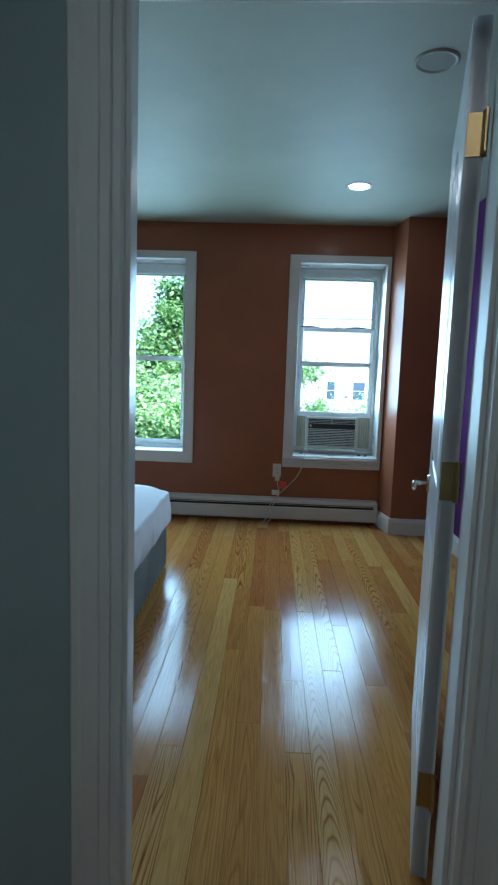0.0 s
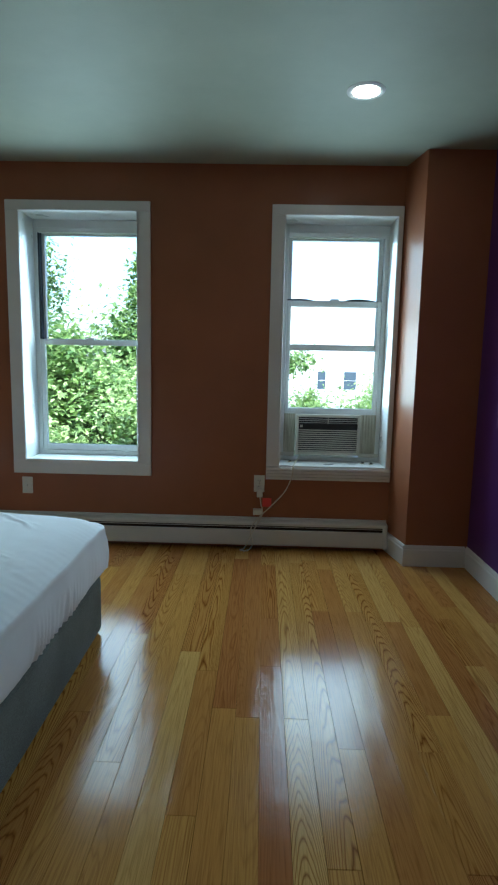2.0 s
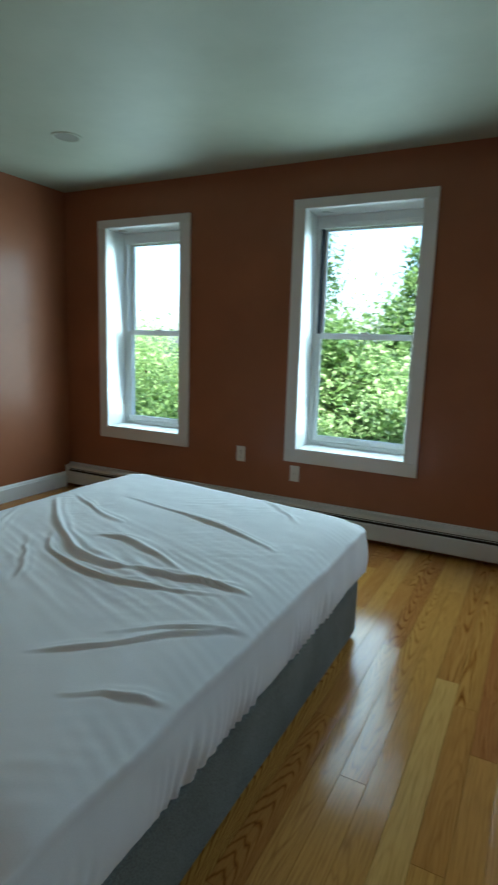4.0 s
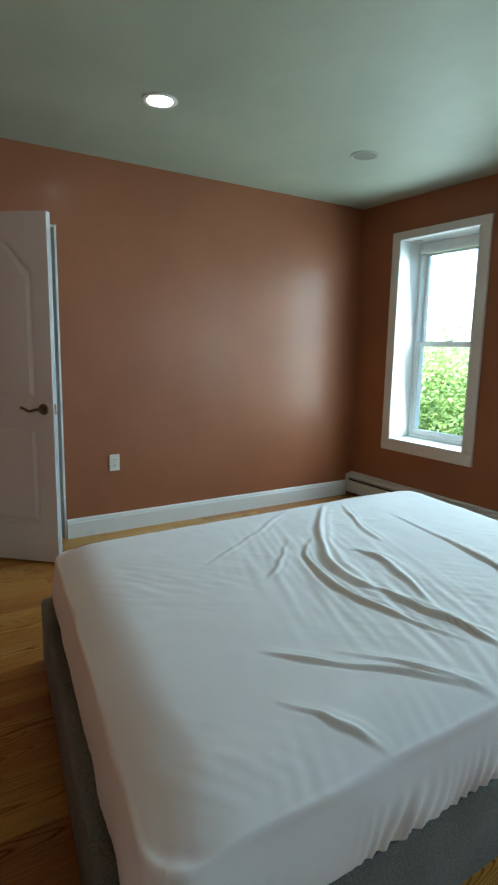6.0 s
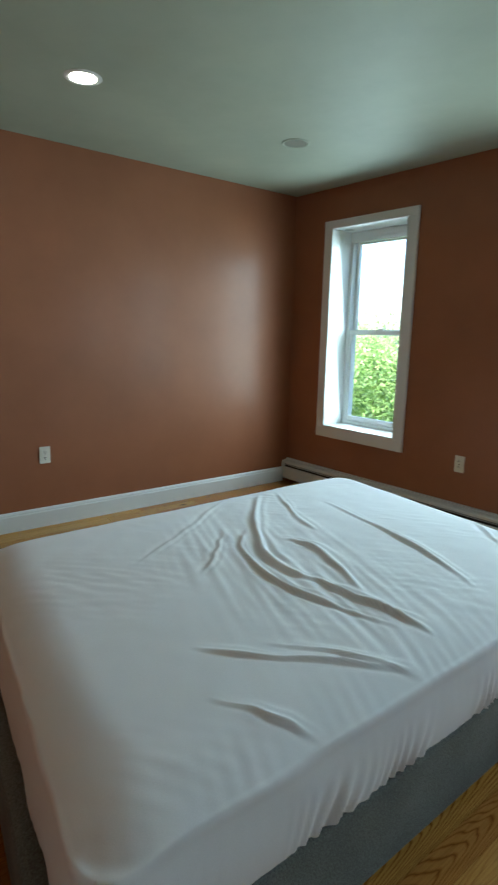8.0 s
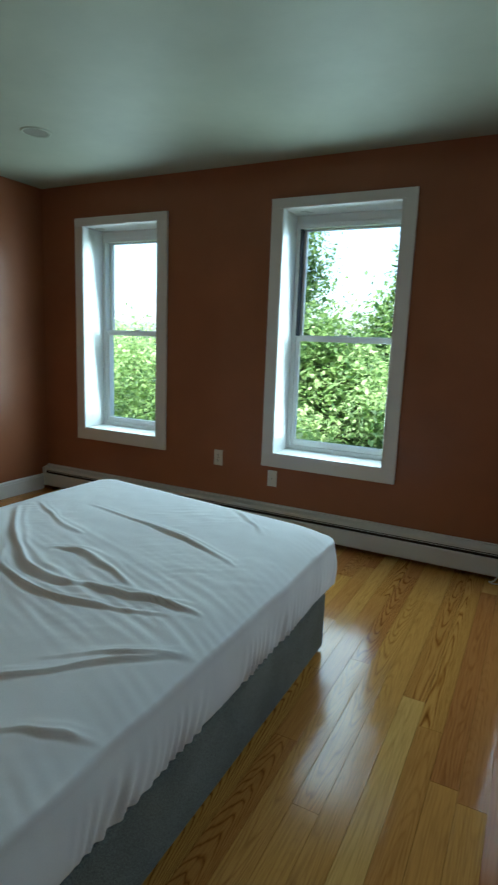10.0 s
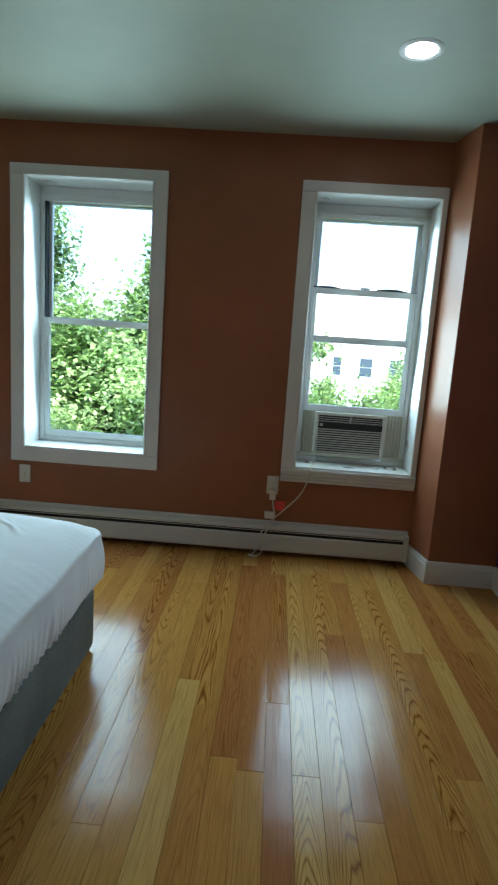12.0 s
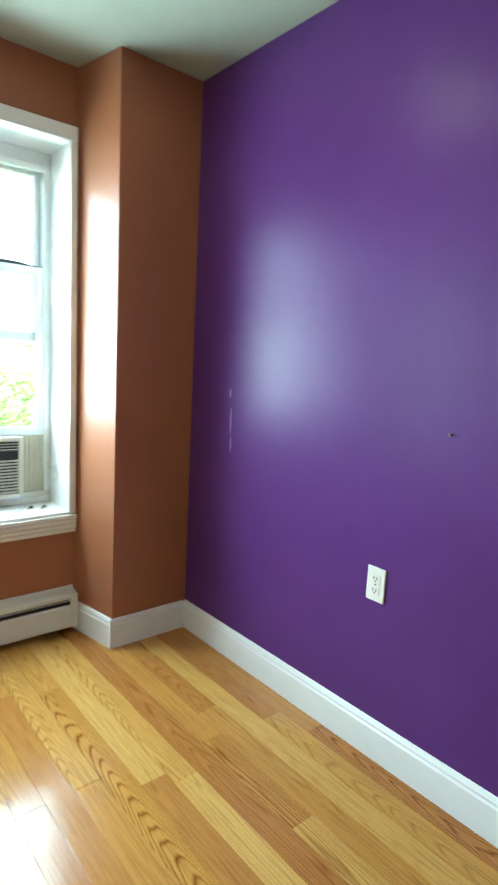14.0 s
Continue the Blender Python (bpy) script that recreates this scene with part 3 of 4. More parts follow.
def outlet(x, y, z, rz, label="ivory duplex outlet on the wall", slots=True):
    top = empty("wall_outlet", x, y, z, rz)
    part("cover_plate", boxes((-0.036, 0.036, -0.006, 0, -0.058, 0.058), bevel=0.0025), PLASTIC, top)
    if slots:
        for dz in (-0.02, 0.02):
            face = part("socket", boxes((-0.017, 0.017, -0.0085, -0.006, dz - 0.014, dz + 0.014), bevel=0.001), PLASTIC, top)
            for dx in (-0.006, 0.006):
                part("slot", boxes((dx - 0.0013, dx + 0.0013, -0.0095, -0.0085, dz - 0.003, dz + 0.007)), SLOT, face)
            part("slot", boxes((-0.002, 0.002, -0.0095, -0.0085, dz - 0.010, dz - 0.006)), SLOT, face)
    part("screw", disc(bmesh.new(), 0.003, 0, 0.001, 10, m=pose(0, -0.006, 0, 90)), CHROME, top)
    return tagged(top, label, "outlet", "wall outlets")


outlet(WX + 0.001, 3.46, 0.50, 90, "ivory duplex outlet on the terracotta side wall")
outlet(-0.546, NY - 0.001, 0.49, 0, "ivory duplex outlet between two windows", True)
outlet(-0.102, NY - 0.001, 0.395, 0, "blank ivory plate under the window", False)
outlet(EX - 0.001, 4.30, 0.60, -90, "white duplex outlet on the purple wall")
outlet(1.49, NY - 0.001, 0.445, 0, "ivory duplex outlet beside the window, in use")
outlet(0.35, SY + 0.001, 0.42, 180, "white duplex outlet low on the wall")
outlet(0.72, SY + 0.001, 0.42, 180, "white duplex outlet low on the wall")


# ---- air conditioner in the third window ----
def air_conditioner():
    a, b, c, d, sa, sb, sz0, low, high, depth = W3
    x0, x1, z0, z1 = 1.735, 2.185, 0.628, low + 0.002
    y = depth - 0.05
    top = empty("air_conditioner", (x0 + x1) / 2, y, z0)
    inv = top.matrix_world.inverted()

    def add(name, bm, mat, parent=top, note=""):
        bm.transform(inv)
        return part(name, bm, mat, parent, note)

    fr = 0.02
    add("cabinet", boxes((x0 + 0.005, x1 - 0.005, y + 0.03, y + 0.42, z0 + 0.002, z1 - 0.004), bevel=0.004), ACBODY)
    front = add("front_bezel", boxes((x0, x0 + fr, y, y + 0.03, z0, z1), (x1 - fr, x1, y, y + 0.03, z0, z1),
                                     (x0 + fr, x1 - fr, y, y + 0.03, z1 - fr, z1), (x0 + fr, x1 - fr, y, y + 0.03, z0, z0 + fr), bevel=0.003), ACBODY)
    add("grille_recess", boxes((x0 + fr, x1 - fr, y + 0.02, y + 0.029, z0 + fr, z1 - fr)), DARK)
    zm = z0 + 0.185
    add("control_strip", boxes((x0 + fr, x1 - fr, y + 0.004, y + 0.02, zm, zm + 0.034), bevel=0.002), DARK, note="black control strip")
    add("knob", boxes((x0 + 0.03, x0 + 0.048, y - 0.002, y + 0.006, zm + 0.008, zm + 0.026), bevel=0.002), ACBODY)
    n = 11
    for i in range(n):
        z = z0 + fr + 0.004 + (zm - z0 - fr - 0.004) * i / n
        add("louvre", boxes((x0 + fr, x1 - fr, y + 0.003, y + 0.018, z, z + 0.0058)), ACBODY, front)
    for i in range(4):
        z = zm + 0.039 + i * 0.013
        if z < z1 - fr - 0.004:
            add("outlet_vane", boxes((x0 + fr, x1 - fr, y + 0.006, y + 0.018, z, z + 0.003)), HEATER, front)
    add("vane_divider", boxes(((x0 + x1) / 2 - 0.003, (x0 + x1) / 2 + 0.003, y + 0.003, y + 0.018, zm + 0.036, z1 - fr)), ACBODY, front)
    for xa, xb in ((a + 0.004, x0 - 0.001), (x1 + 0.001, b - 0.004)):
        n = 7
        zig = [(0.004 * (i % 2), (xb - xa) * i / (2 * n)) for i in range(2 * n + 1)]
        bm = profile(bmesh.new(), zig + [(-0.006, xb - xa), (-0.006, 0)], (xa, depth + 0.012, z0 - 0.02), (xa, depth + 0.012, low), up=(1, 0, 0), out=(0, -1, 0))
        add("side_curtain", bm, ACPANEL, note="aged beige accordion side panel")
        add("curtain_frame", boxes((xa, xb, depth - 0.002, depth + 0.012, z0 - 0.016, z0 + 0.008), bevel=0.002), ACBODY)
    return tagged(top, "cream window air conditioner with black control strip in the window", "air conditioner")


air_conditioner()


def power_cord():
    top = empty("power_cord", 1.49, NY - 0.03, 0.40)
    inv = top.matrix_world.inverted()
    y = NY - 0.02

    def add(name, bm, mat, note=""):
        bm.transform(inv)
        return part(name, bm, mat, top, note, name == "cord")

    add("plug", boxes((1.475, 1.515, y - 0.035, y + 0.008, 0.36, 0.42), bevel=0.006), PLASTIC, "white plug with reset block")
    add("cord", tube(bmesh.new(), [(1.497, y - 0.02, 0.365), (1.505, y - 0.02, 0.31), (1.515, y - 0.02, 0.27), (1.508, y - 0.05, 0.225), (1.47, y - 0.06, 0.16),
                                   (1.44, y - 0.065, 0.10), (1.40, y - 0.075, 0.02), (1.37, y - 0.08, 0.008), (1.42, y - 0.09, 0.008), (1.455, y - 0.075, 0.05),
                                   (1.44, y - 0.065, 0.15), (1.50, y - 0.055, 0.235), (1.57, y - 0.035, 0.30), (1.66, y - 0.03, 0.40), (1.705, y - 0.028, 0.50),
                                   (1.715, y - 0.018, 0.575), (1.735, y + 0.08, 0.592), (1.76, y + 0.16, 0.61), (1.77, y + 0.19, 0.64)], 0.0042), CORD)
    add("tag", boxes((1.515, 1.575, y - 0.026, y - 0.022, 0.295, 0.355), bevel=0.0008), RED, "red paper warning tag")
    add("junction_box", boxes((1.452, 1.512, y - 0.03, y + 0.019, 0.236, 0.272), bevel=0.004), PLASTIC)
    return tagged(top, "cream power cord with red tag, looped on the baseboard heater", "power cord")


power_cord()


def sill_wear():
    a, b, c, d, sa, sb, sz0, low, high, depth = W3
    pts = [(0, sb - sa), (0, 0)]
    for i in range(41):
        u = i / 40
        pts.append((0.002 + 0.016 * max(0.0, math.sin(u * 9.4 + 0.6)) ** 0.7 * (0.5 + 0.5 * math.sin(u * 3.1)), u * (sb - sa)))
    bm = profile(bmesh.new(), pts[2:] + [(0, sb - sa), (0, 0)], (sa, depth + 0.012, high), (sa, depth + 0.034, high), up=(1, 0, 0), out=(0, 0, 1))
    tagged(part("weatherstrip", bm, GASKET), "ragged dark foam weatherstrip on the raised sash", "weatherstrip")
    bm = disc(bmesh.new(), 0.035, c + 0.012, c + 0.0135, 20, m=Matrix.Translation((1.96, NY + 0.05, 0)) @ Matrix.Diagonal((1, 0.35, 1, 1)))
    tagged(part("sill_stain", bm, GASKET), "dark worn paint chip on the window sill", "stain")


sill_wear()


def sill_bits():
    """Small hardware left on the sill beside the air conditioner."""
    for k, (x, y) in enumerate(((2.20, NY + 0.10), (2.255, NY + 0.085), (1.70, NY + 0.11))):
        top = empty("sill_catch", x, y, WINDOWS[2][2] + TRIM + 0.012, 25 * k)
        part("base", boxes((-0.014, 0.014, -0.008, 0.008, 0, 0.006), bevel=0.0015), ACPANEL, top)
        part("tongue", boxes((-0.006, 0.010, -0.004, 0.004, 0.006, 0.013), bevel=0.0015), GASKET, top)
        tagged(top, "small worn window catch lying on the sill", "window catch", "catches on the sill")


sill_bits()


def wall_marks():
    """Pale scuffs and a nail on the purple wall."""
    for k, (y, z, h) in enumerate(((5.12, 1.05, 0.12), (5.115, 0.95, 0.07), (5.13, 1.17, 0.04))):
        bm = disc(bmesh.new(), 0.5, 0, 0.0006, 14, m=Matrix.Translation((EX - 0.0005, y, z)) @ pose(0, 0, 0, 4 * k, -90, 0) @ Matrix.Diagonal((h, 0.012, 1, 1)))
        tagged(part("wall_scuff", bm, SCUFF), "faint pale scuff on the purple wall", "scuff", "scuffs on the purple wall")
    bm = disc(bmesh.new(), 0.004, 0, 0.012, 10, m=Matrix.Translation((EX, 4.086, 1.126)) @ pose(0, 0, 0, 0, -90, 0))
    tagged(part("nail", bm, BRONZE), "small bare nail in the purple wall", "nail")


wall_marks()


# ---- bed ----
BX0, BX1, BY0, BY1, BTOP = -0.80, 0.768, 2.575, 4.68, 0.53
TURNED = 0.3
ASKEW = Matrix(((1, 0, 0, 0), (-0.15, 1, 0, 0), (0, 0, 1, 0), (0, 0, 0, 1)))
BED_MID = Vector(((BX0 + BX1) / 2, (BY0 + BY1) / 2, 0))
LAID = Matrix.Translation(BED_MID) @ pose(0, 0, 0, 0, 0, TURNED) @ ASKEW @ Matrix.Translation(-BED_MID)
# creases of the sheet on the room's plan: start, middle, end, height, width
FOLDS = [(-0.68, 4.02, -0.12, 3.56, 0.24, 3.50, 0.024, 0.017), (0.20, 3.50, 0.42, 3.52, 0.68, 3.54, 0.019, 0.014),
         (-0.30, 3.66, 0.06, 3.40, 0.62, 3.48, 0.015, 0.012), (-0.10, 3.66, 0.06, 3.70, 0.42, 3.55, 0.013, 0.016),
         (0.34, 2.93, 0.56, 3.14, 0.76, 3.40, 0.011, 0.008), (0.44, 3.10, 0.66, 3.29, 0.84, 3.42, 0.008, 0.008),
         (0.54, 2.85, 0.71, 2.96, 0.86, 3.04, 0.008, 0.008), (-0.64, 4.11, -0.34, 3.94, -0.10, 3.86, 0.010, 0.012),
         (-0.40, 4.20, 0.22, 4.06, 0.60, 3.90, 0.010, 0.011), (0.14, 4.62, 0.36, 4.44, 0.54, 4.26, 0.008, 0.013),
         (-0.73, 3.85, -0.43, 3.42, -0.22, 3.06, 0.007, 0.012), (-0.34, 3.54, -0.14, 3.36, -0.02, 3.21, 0.008, 0.011)]
CREASES = []
for ax, ay, mx, my, bx, by, height, width in FOLDS:
    a, m, b = Vector((ax, ay)), Vector((2 * mx - (ax + bx) / 2, 2 * my - (ay + by) / 2)), Vector((bx, by))
    line = [a * (1 - u) ** 2 + m * 2 * u * (1 - u) + b * u * u for u in (k / 14 for k in range(15))]
    CREASES.append((line, min(p.x for p in line) - 0.09, max(p.x for p in line) + 0.09, min(p.y for p in line) - 0.09, max(p.y for p in line) + 0.09, height, width))


def fold_height(x, y):
    p = (LAID @ Vector((x, y, 0))).xy
    h = 0.0
    for line, x0, x1, y0, y1, height, width in CREASES:
        if not (x0 < p.x < x1 and y0 < p.y < y1):
            continue
        best = None
        for k in range(14):
            a, d = line[k], line[k + 1] - line[k]
            u = min(1.0, max(0.0, (p - a).dot(d) / d.length_squared))
            off = p - a - d * u
            if best is None or off.length < best[0]:
                best = (off.length, (k + u) / 14, off.x * d.y - off.y * d.x)
        u, v = best[1], math.copysign(best[0], best[2])
        fade = max(0.0, 1 - abs(2 * u - 1) ** 2.5)
        w = width * (0.8 + 0.5 * noise.noise(Vector((u * 5, line[0].x * 7, 2))))
        v += 0.012 * noise.noise(Vector((u * 6, line[0].y * 5, 6))) * fade
        ridge = math.exp(-(v / w) ** 2) - 0.5 * math.exp(-((v - 1.8 * w) / (1.2 * w)) ** 2) + 0.28 * math.exp(-((v + 2.9 * w) / (1.1 * w)) ** 2)
        h += height * fade * (0.8 + 0.6 * noise.noise(Vector((u * 4, line[0].x * 9, line[0].y * 9)))) * ridge
    # fine drag lines that fan out round the main crease
    near = math.exp(-((p.x - 0.15) / 0.5) ** 2 - ((p.y - 3.5) / 0.28) ** 2)
    h += 0.007 * near * noise.noise(Vector((p.x * 5 + p.y * 3, (p.y + 0.35 * p.x) * 30, 1)))
    return h


def mattress_mesh():
    """One sheet-covered block: a fine grid over the top, rolled over the edges to the gathered hem."""
    bm = bmesh.new()
    nx, ny, ns, r = 240, 310, 18, 0.018
    side = 0.19
    cx, cy = (BX0 + BX1) / 2, (BY0 + BY1) / 2
    hx, hy = (BX1 - BX0) / 2, (BY1 - BY0) / 2
    corner = 0.075

    def spread(k, n, half):
        # even steps over the top, then down the sides
        m = n - 2 * ns
        if k < ns:
            return -half, (ns - k) / ns
        if k > n - ns:
            return half, (k - (n - ns)) / ns
        return -half + 2 * half * (k - ns) / m, 0.0

    grid = []
    for i in range(nx + 1):
        row = []
        for j in range(ny + 1):
            u, su = spread(i, nx, hx)
            v, sv = spread(j, ny, hy)
            s = max(su, sv)
            # rounded corner in plan
            px, py = u, v
            ex, ey = abs(u) - (hx - corner), abs(v) - (hy - corner)
            if ex > 0 and ey > 0:
                q = max(ex, ey) / max(1e-6, math.hypot(ex, ey))
                px = math.copysign(hx - corner + ex * q, u)
                py = math.copysign(hy - corner + ey * q, v)
            edge = min(hx - abs(px), hy - abs(py))
            x, y = cx + px, cy + py
            crown = 0.012 * (1 - (px / hx) ** 4) * (1 - (py / hy) ** 4)
            roll_x, roll_y = 1 - min(1, max(0, hx - abs(px)) / 0.16), 1 - min(1, max(0, hy - abs(py)) / 0.16)
            z = BTOP - 0.012 + crown - 0.038 * min(1.2, roll_x ** 2 + roll_y ** 2)
            z += fold_height(x, y) * min(1, max(0.0, edge) / 0.06)
            rag = noise.noise(Vector((x * 2.2, y * 2.2, 8)))
            z += 0.0026 * max(0.0, rag + 0.15) * noise.noise(Vector(((x + y) * 7, (y - x) * 26, 4))) * min(1, max(0.0, edge) / 0.05)
            pull = max(0.0, 1 - max(0.0, hx - px) / 0.16) if px > 0 else 0.0
            z += 0.0007 * pull * math.sin(y * 140 + 5 * noise.noise(Vector((y * 3, 2, 1))) - 25 * (hx - px)) * (0.5 + noise.noise(Vector((y * 6, 9, 4))))
            z += 0.004 * noise.noise(Vector((x * 3, y * 3, 0))) + 0.0015 * noise.noise(Vector((x * 11, y * 11, 3)))
            if s > 0:
                ang = min(1.0, s / 0.25) * math.pi / 2
                ox = math.copysign(1, u) if su > 0 and su >= sv else 0.0
                oy = math.copysign(1, v) if sv > 0 and sv >= su else 0.0
                along = (y if ox else x)
                drop = r * (1 - math.cos(ang)) + max(0.0, s - 0.25) / 0.75 * (side - r)
                low = max(0.0, s - 0.3) / 0.7
                hem = max(0.0, s - 0.5) / 0.5
                slant = along + 0.05 * hem
                tuft = max(0.0, 0.45 + 1.7 * noise.noise(Vector((along * 4.3, 7, 0))))
                tuft *= 0.12 if oy < 0 and not ox else 1.0
                gather = tuft * (0.6 * math.sin(slant * 150 + 6 * noise.noise(Vector((along * 6, 1, 0)))) + 0.9 * noise.noise(Vector((slant * 38, 3, hem))))
                push = r * math.sin(ang) * 0.55 + 0.013 * hem * gather + 0.006 * noise.noise(Vector((along * 7, s * 2, 5))) + 0.026 * low - 0.014 * low ** 4
                out = Vector((ox, oy, 0)) if not (ex > 0 and ey > 0) else Vector((math.copysign(ex, u), math.copysign(ey, v), 0)).normalized()
                x += out.x * push
                y += out.y * push
                z -= drop
            row.append(bm.verts.new((x, y, z)))
        grid.append(row)
    for i in range(nx):
        for j in range(ny):
            quad = (grid[i][j], grid[i + 1][j], grid[i + 1][j + 1], grid[i][j + 1])
            bm.faces.new(quad)
    bmesh.ops.dissolve_degenerate(bm, dist=0.00005, edges=bm.edges[:])
    return bm


def bed():
    top = empty("bed", (BX0 + BX1) / 2, (BY0 + BY1) / 2, 0, TURNED)
    inv = ASKEW @ Matrix.Translation((-(BX0 + BX1) / 2, -(BY0 + BY1) / 2, 0))
    bm = bmesh.new()
    box(bm, BX0 - 0.03, BX1 + 0.015, BY0 - 0.065, BY1 - 0.15, 0.012, 0.275, bevel=0.018)
    bm.transform(inv)
    base = part("box_base", bm, TICKING, top, "grey flecked upholstered bed base")
    for fx in (BX0 + 0.08, BX1 - 0.1):
        for fy in (BY0 + 0.05, BY1 - 0.3):
            bm = disc(bmesh.new(), 0.025, 0.0, 0.013, 16, m=Matrix.Translation((fx, fy, 0)))
            bm.transform(inv)
            part("foot", bm, DARK, base)
    bm = mattress_mesh()
    bm.transform(inv)
    part("mattress", bm, SHEET, top, "mattress under a creased white fitted sheet", smooth=True)
    return tagged(top, "queen bed, grey base, creased white fitted sheet, no pillows", "bed")


bed()


def wall_cable():
    top = empty("wall_cable", 0.3, SY + 0.03, 0)
    inv = top.matrix_world.inverted()
    y = SY + 0.02
    bm = tube(bmesh.new(), [(-1.30, y + 0.01, 0.36), (-1.27, y + 0.05, 0.34), (-1.28, y + 0.05, 0.25), (-1.25, y + 0.03, 0.12), (-1.0, y + 0.03, 0.01), (0.0, y + 0.04, 0.008), (0.9, y + 0.03, 0.008)], 0.004)
    bm.transform(inv)
    part("cord", bm, REDCORD, top, smooth=True)
    return tagged(top, "thin red-brown cable running down beside the baseboard", "cable")


wall_cable()


# ---- outside ----
def tree(name, x, y, trunk_h, crown_z, rx, rz, leaves, size, mat, seed, label):
    rng = random.Random(seed)
    top = empty(name, x, y, GROUND)
    bm = bmesh.new()
    tube(bm, [(0, 0, -0.1), (0.06, 0.03, trunk_h * 0.4), (-0.03, 0.05, trunk_h * 0.8), (0, 0, trunk_h)], 0.11)
    for v in bm.verts:
        k = 1 - 0.55 * max(0, v.co.z) / trunk_h
        v.co.x *= k
        v.co.y *= k
    part("trunk", bm, BARK, top, smooth=True)
    cz = crown_z - GROUND
    clumps = []
    for i in range(26):
        a, e, rr = rng.uniform(0, 2 * math.pi), rng.uniform(-1, 1), rng.uniform(0.35, 1.0) ** 0.6
        clumps.append(Vector((rx * rr * math.cos(a) * math.sqrt(1 - e * e * 0.7), rx * rr * math.sin(a) * math.sqrt(1 - e * e * 0.7), cz + rz * e * rr)))
    for c in clumps[:7]:
        bm = bmesh.new()
        tube(bm, [(0, 0, trunk_h * 0.75), (c.x * 0.4, c.y * 0.4, (trunk_h * 0.75 + c.z) / 2), (c.x, c.y, c.z)], 0.03, 6)
        part("limb", bm, BARK, top, smooth=True)
    verts, faces = [], []
    for i in range(leaves):
        c = rng.choice(clumps)
        p = c + Vector((rng.gauss(0, 1), rng.gauss(0, 1), rng.gauss(0, 0.8))) * (rx * 0.2)
        d = Vector((rng.uniform(-1, 1), rng.uniform(-1, 1), rng.uniform(-0.9, 0.3))).normalized()
        s = d.cross(Vector((rng.uniform(-0.4, 0.4), rng.uniform(-0.4, 0.4), 1))).normalized()
        q = s.cross(d)
        ln = size * rng.uniform(0.6, 1.25)
        b = len(verts)
        verts += [p, p + d * ln * 0.45 + s * ln * 0.3 + q * ln * 0.06, p + d * ln, p + d * ln * 0.45 - s * ln * 0.3 + q * ln * 0.06]
        faces += [(b, b + 1, b + 2), (b, b + 2, b + 3)]
    me = bpy.data.meshes.new("crown")
    me.from_pydata([tuple(v) for v in verts], [], faces)
    me.materials.append(mat)
    crown = new("crown", me)
    crown.parent = top
    return tagged(top, label, "tree")


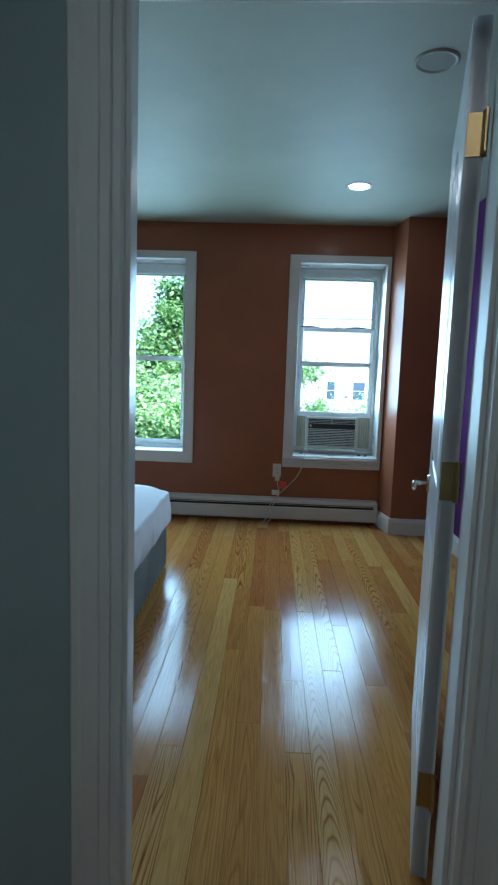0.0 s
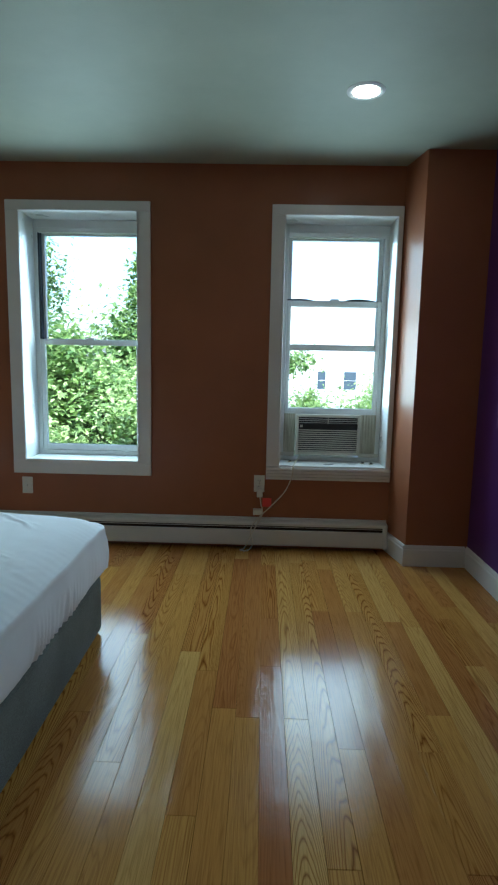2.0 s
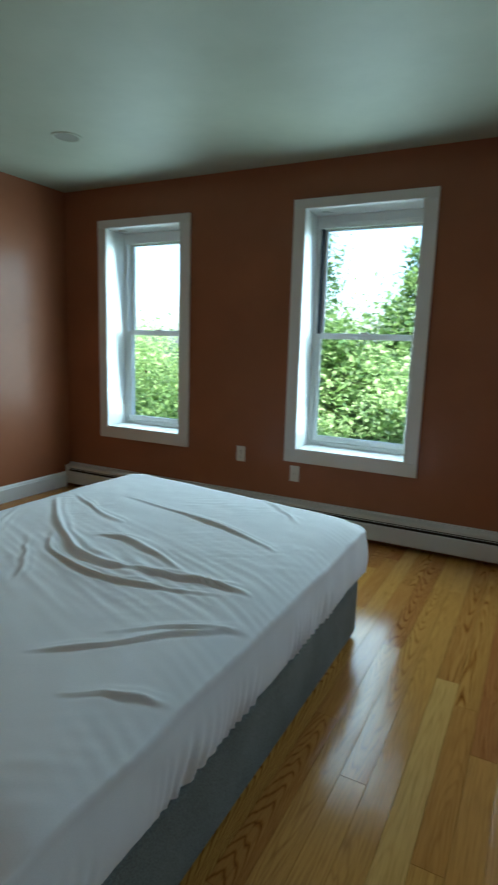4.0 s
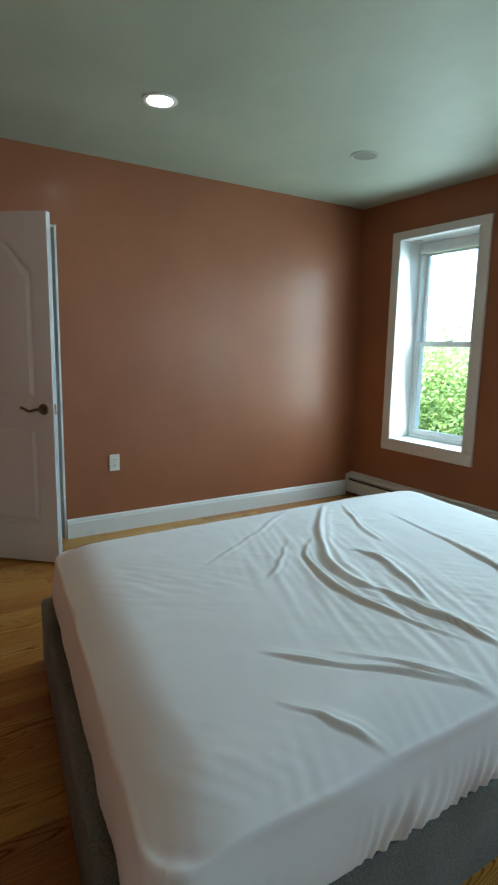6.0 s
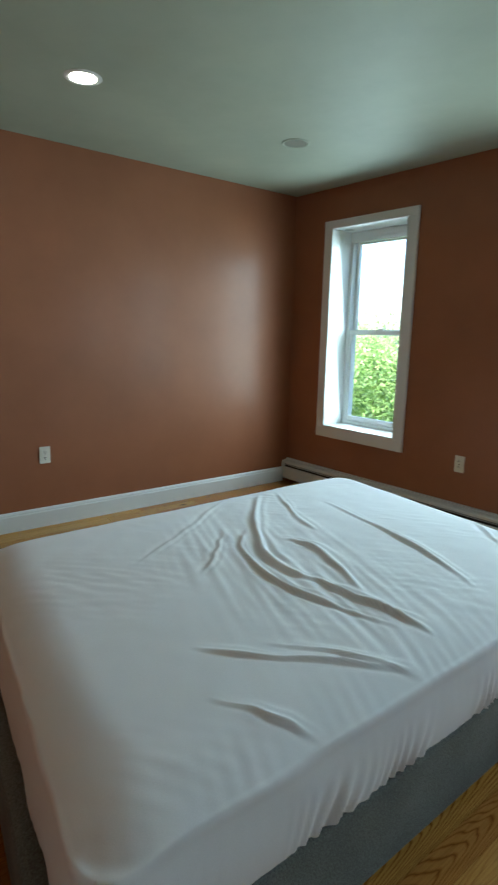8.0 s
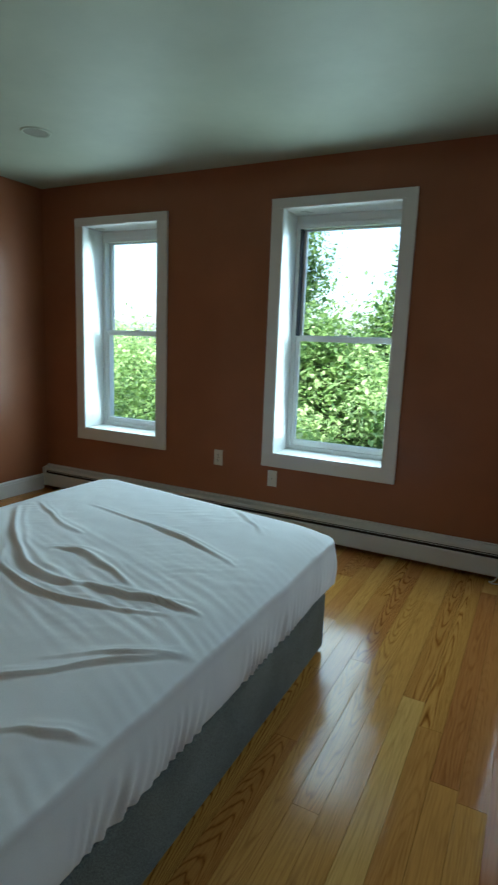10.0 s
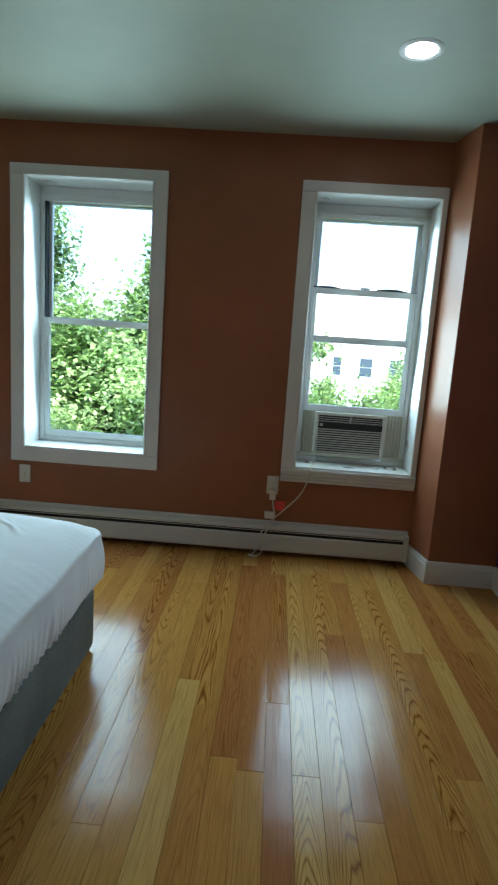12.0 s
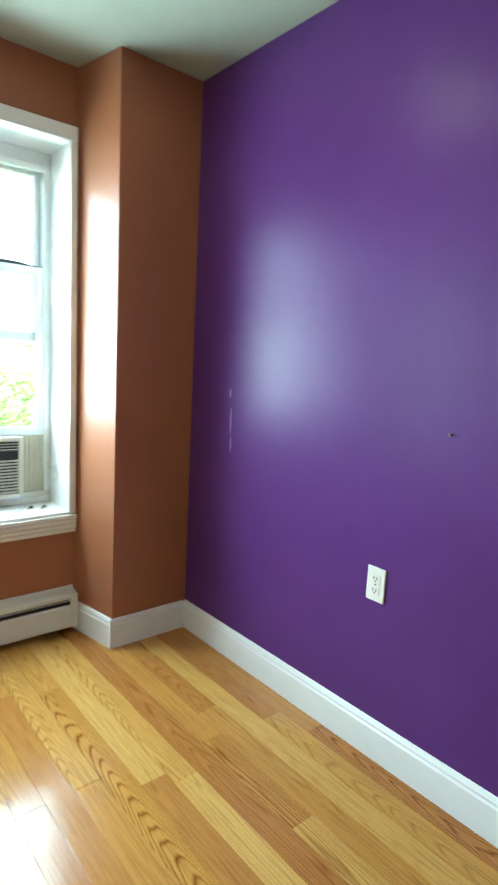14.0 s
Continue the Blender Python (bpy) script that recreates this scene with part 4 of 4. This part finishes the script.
def outside():
    structure("lower_storey", boxes((WX - 0.3, EX + 0.3, HALL_S - 0.1, NY + OUT, GROUND, -0.21)), BRICK, "brick lower storey under the room", "wall")
    structure("roof_slab", boxes((WX - 0.3, EX + 0.3, HALL_S - 0.1, NY + OUT + 0.02, H + 0.13, H + 0.4)), ROOFING, "flat roof over the room", "roof")
    bm = boxes((-1500, 1500, -1500, 1500, GROUND - 0.5, GROUND))
    structure("ground", bm, GRASS, "green yard ground behind the house", "ground")
    tree("tree", -1.6, 12.2, 3.0, 0.35, 1.7, 1.5, 24000, 0.14, LEAVES, 1, "leafy green tree close to the windows")
    tree("tree", -1.15, 10.7, 2.4, -0.20, 1.5, 1.25, 30000, 0.11, SUNLEAVES, 2, "green shrub tree below the windows, sunlight painted into its pale leaves")
    tree("tree", -4.0, 13.0, 4.2, 2.0, 1.4, 2.2, 20000, 0.11, LEAVES, 3, "tall leafy green tree in the yard")
    tree("tree", -5.4, 11.4, 2.6, -0.5, 2.0, 1.5, 22000, 0.11, LEAVES, 4, "broad green tree in the yard")
    tree("tree", -0.25, 13.4, 4.6, 2.3, 0.85, 1.7, 9000, 0.13, LEAVES, 12, "slim leafy green tree behind the middle window")
    tree("tree", -8.4, 13.0, 2.8, -0.1, 2.2, 1.7, 18000, 0.12, SUNLEAVES, 5, "green tree in the yard, leaves coloured pale as if sunlit")
    tree("tree", 1.75, 14.2, 3.2, 0.65, 0.9, 1.3, 14000, 0.10, LEAVES, 6, "green tree beside the yard opening")
    tree("tree", 4.75, 14.5, 3.4, 0.5, 1.0, 1.3, 15000, 0.10, SUNLEAVES, 7, "green tree beside the yard opening, leaves coloured pale as if sunlit")
    tree("tree", 3.1, 12.6, 2.2, -0.08, 1.5, 0.8, 18000, 0.09, LEAVES, 8, "low green bush under the window")
    tree("tree", -0.6, 17.5, 4.0, 1.2, 2.2, 1.6, 12000, 0.18, LEAVES, 9, "green tree further back in the yard")
    tree("tree", -6.5, 18.5, 4.0, 0.9, 2.8, 1.8, 12000, 0.2, LEAVES, 10, "green tree at the back of the yard")
    house = empty("house", 8.0, 44.0, GROUND)
    part("wall", boxes((-11, 9, 0, 7, 0, 8.9)), STUCCO, house)
    part("roof", boxes((-11.1, 9.1, -0.1, 7.1, 8.9, 9.1), bevel=0.02), STUCCO, house)
    for wx, ww in ((-2.2, 0.6), (-0.1, 0.9), (2.0, 0.8)):
        for wz in (2.9,):
            w = part("house_window", boxes((wx - ww / 2 - 0.08, wx + ww / 2 + 0.08, -0.08, -0.01, wz - 0.08, wz + 1.38), bevel=0.01), WHITE, house)
            part("pane", boxes((wx - ww / 2, wx + ww / 2, -0.1, -0.085, wz, wz + 0.63), (wx - ww / 2, wx + ww / 2, -0.1, -0.085, wz + 0.67, wz + 1.3)), HOUSEGLASS, w)
    tagged(house, "white two-storey house across the yard with sash windows", "house")


outside()


# ---- floor boards ----
def floor():
    bm = boxes((WX - 0.15, EX + 0.15, HALL_S, NY + OUT, -0.2, -0.016))
    base = structure("floor", bm, OAK, "varnished oak strip floor with honey and reddish boards", "floor")
    rng = random.Random(11)
    width, gap = 0.0865, 0.0011
    lengths = [0.45, 0.75, 1.05, 1.3, 1.6, 1.9, 2.2, 2.5]
    shared = {}
    for ln in lengths:
        b = bmesh.new()
        w2, l2, e = width / 2 - gap / 2, ln / 2 - 0.0005, 0.0003
        lo = [b.verts.new(p) for p in ((-w2, -l2, -0.016), (w2, -l2, -0.016), (w2, l2, -0.016), (-w2, l2, -0.016))]
        mi = [b.verts.new(p) for p in ((-w2, -l2, -e), (w2, -l2, -e), (w2, l2, -e), (-w2, l2, -e))]
        hi = [b.verts.new(p) for p in ((-w2 + e, -l2 + e, 0), (w2 - e, -l2 + e, 0), (w2 - e, l2 - e, 0), (-w2 + e, l2 - e, 0))]
        for p, q in ((lo, mi), (mi, hi)):
            for k in range(4):
                b.faces.new((p[k], p[(k + 1) % 4], q[(k + 1) % 4], q[k]))
        b.faces.new(hi)
        shared[ln] = mesh_of("plank", b, OAK)
    rows = int((EX - WX) / width) + 1
    for i in range(rows):
        x = WX + width * (i + 0.5)
        in_hall = HALL_W < x < HALL_E
        y = HALL_S if in_hall else SY - 0.15 - rng.uniform(0, 0.8)
        while y < NY:
            fit = [a for a in (lengths if in_hall or y > SY - 0.6 else lengths[4:]) if y + a < NY + OUT]
            if not fit:
                break
            ln = rng.choice(fit)
            if y + ln > HALL_S:
                ob = new("plank", shared[ln])
                ob.location = (x, y + ln / 2, rng.uniform(-0.0002, 0.0002))
                ob.parent = base
            y += ln


floor()
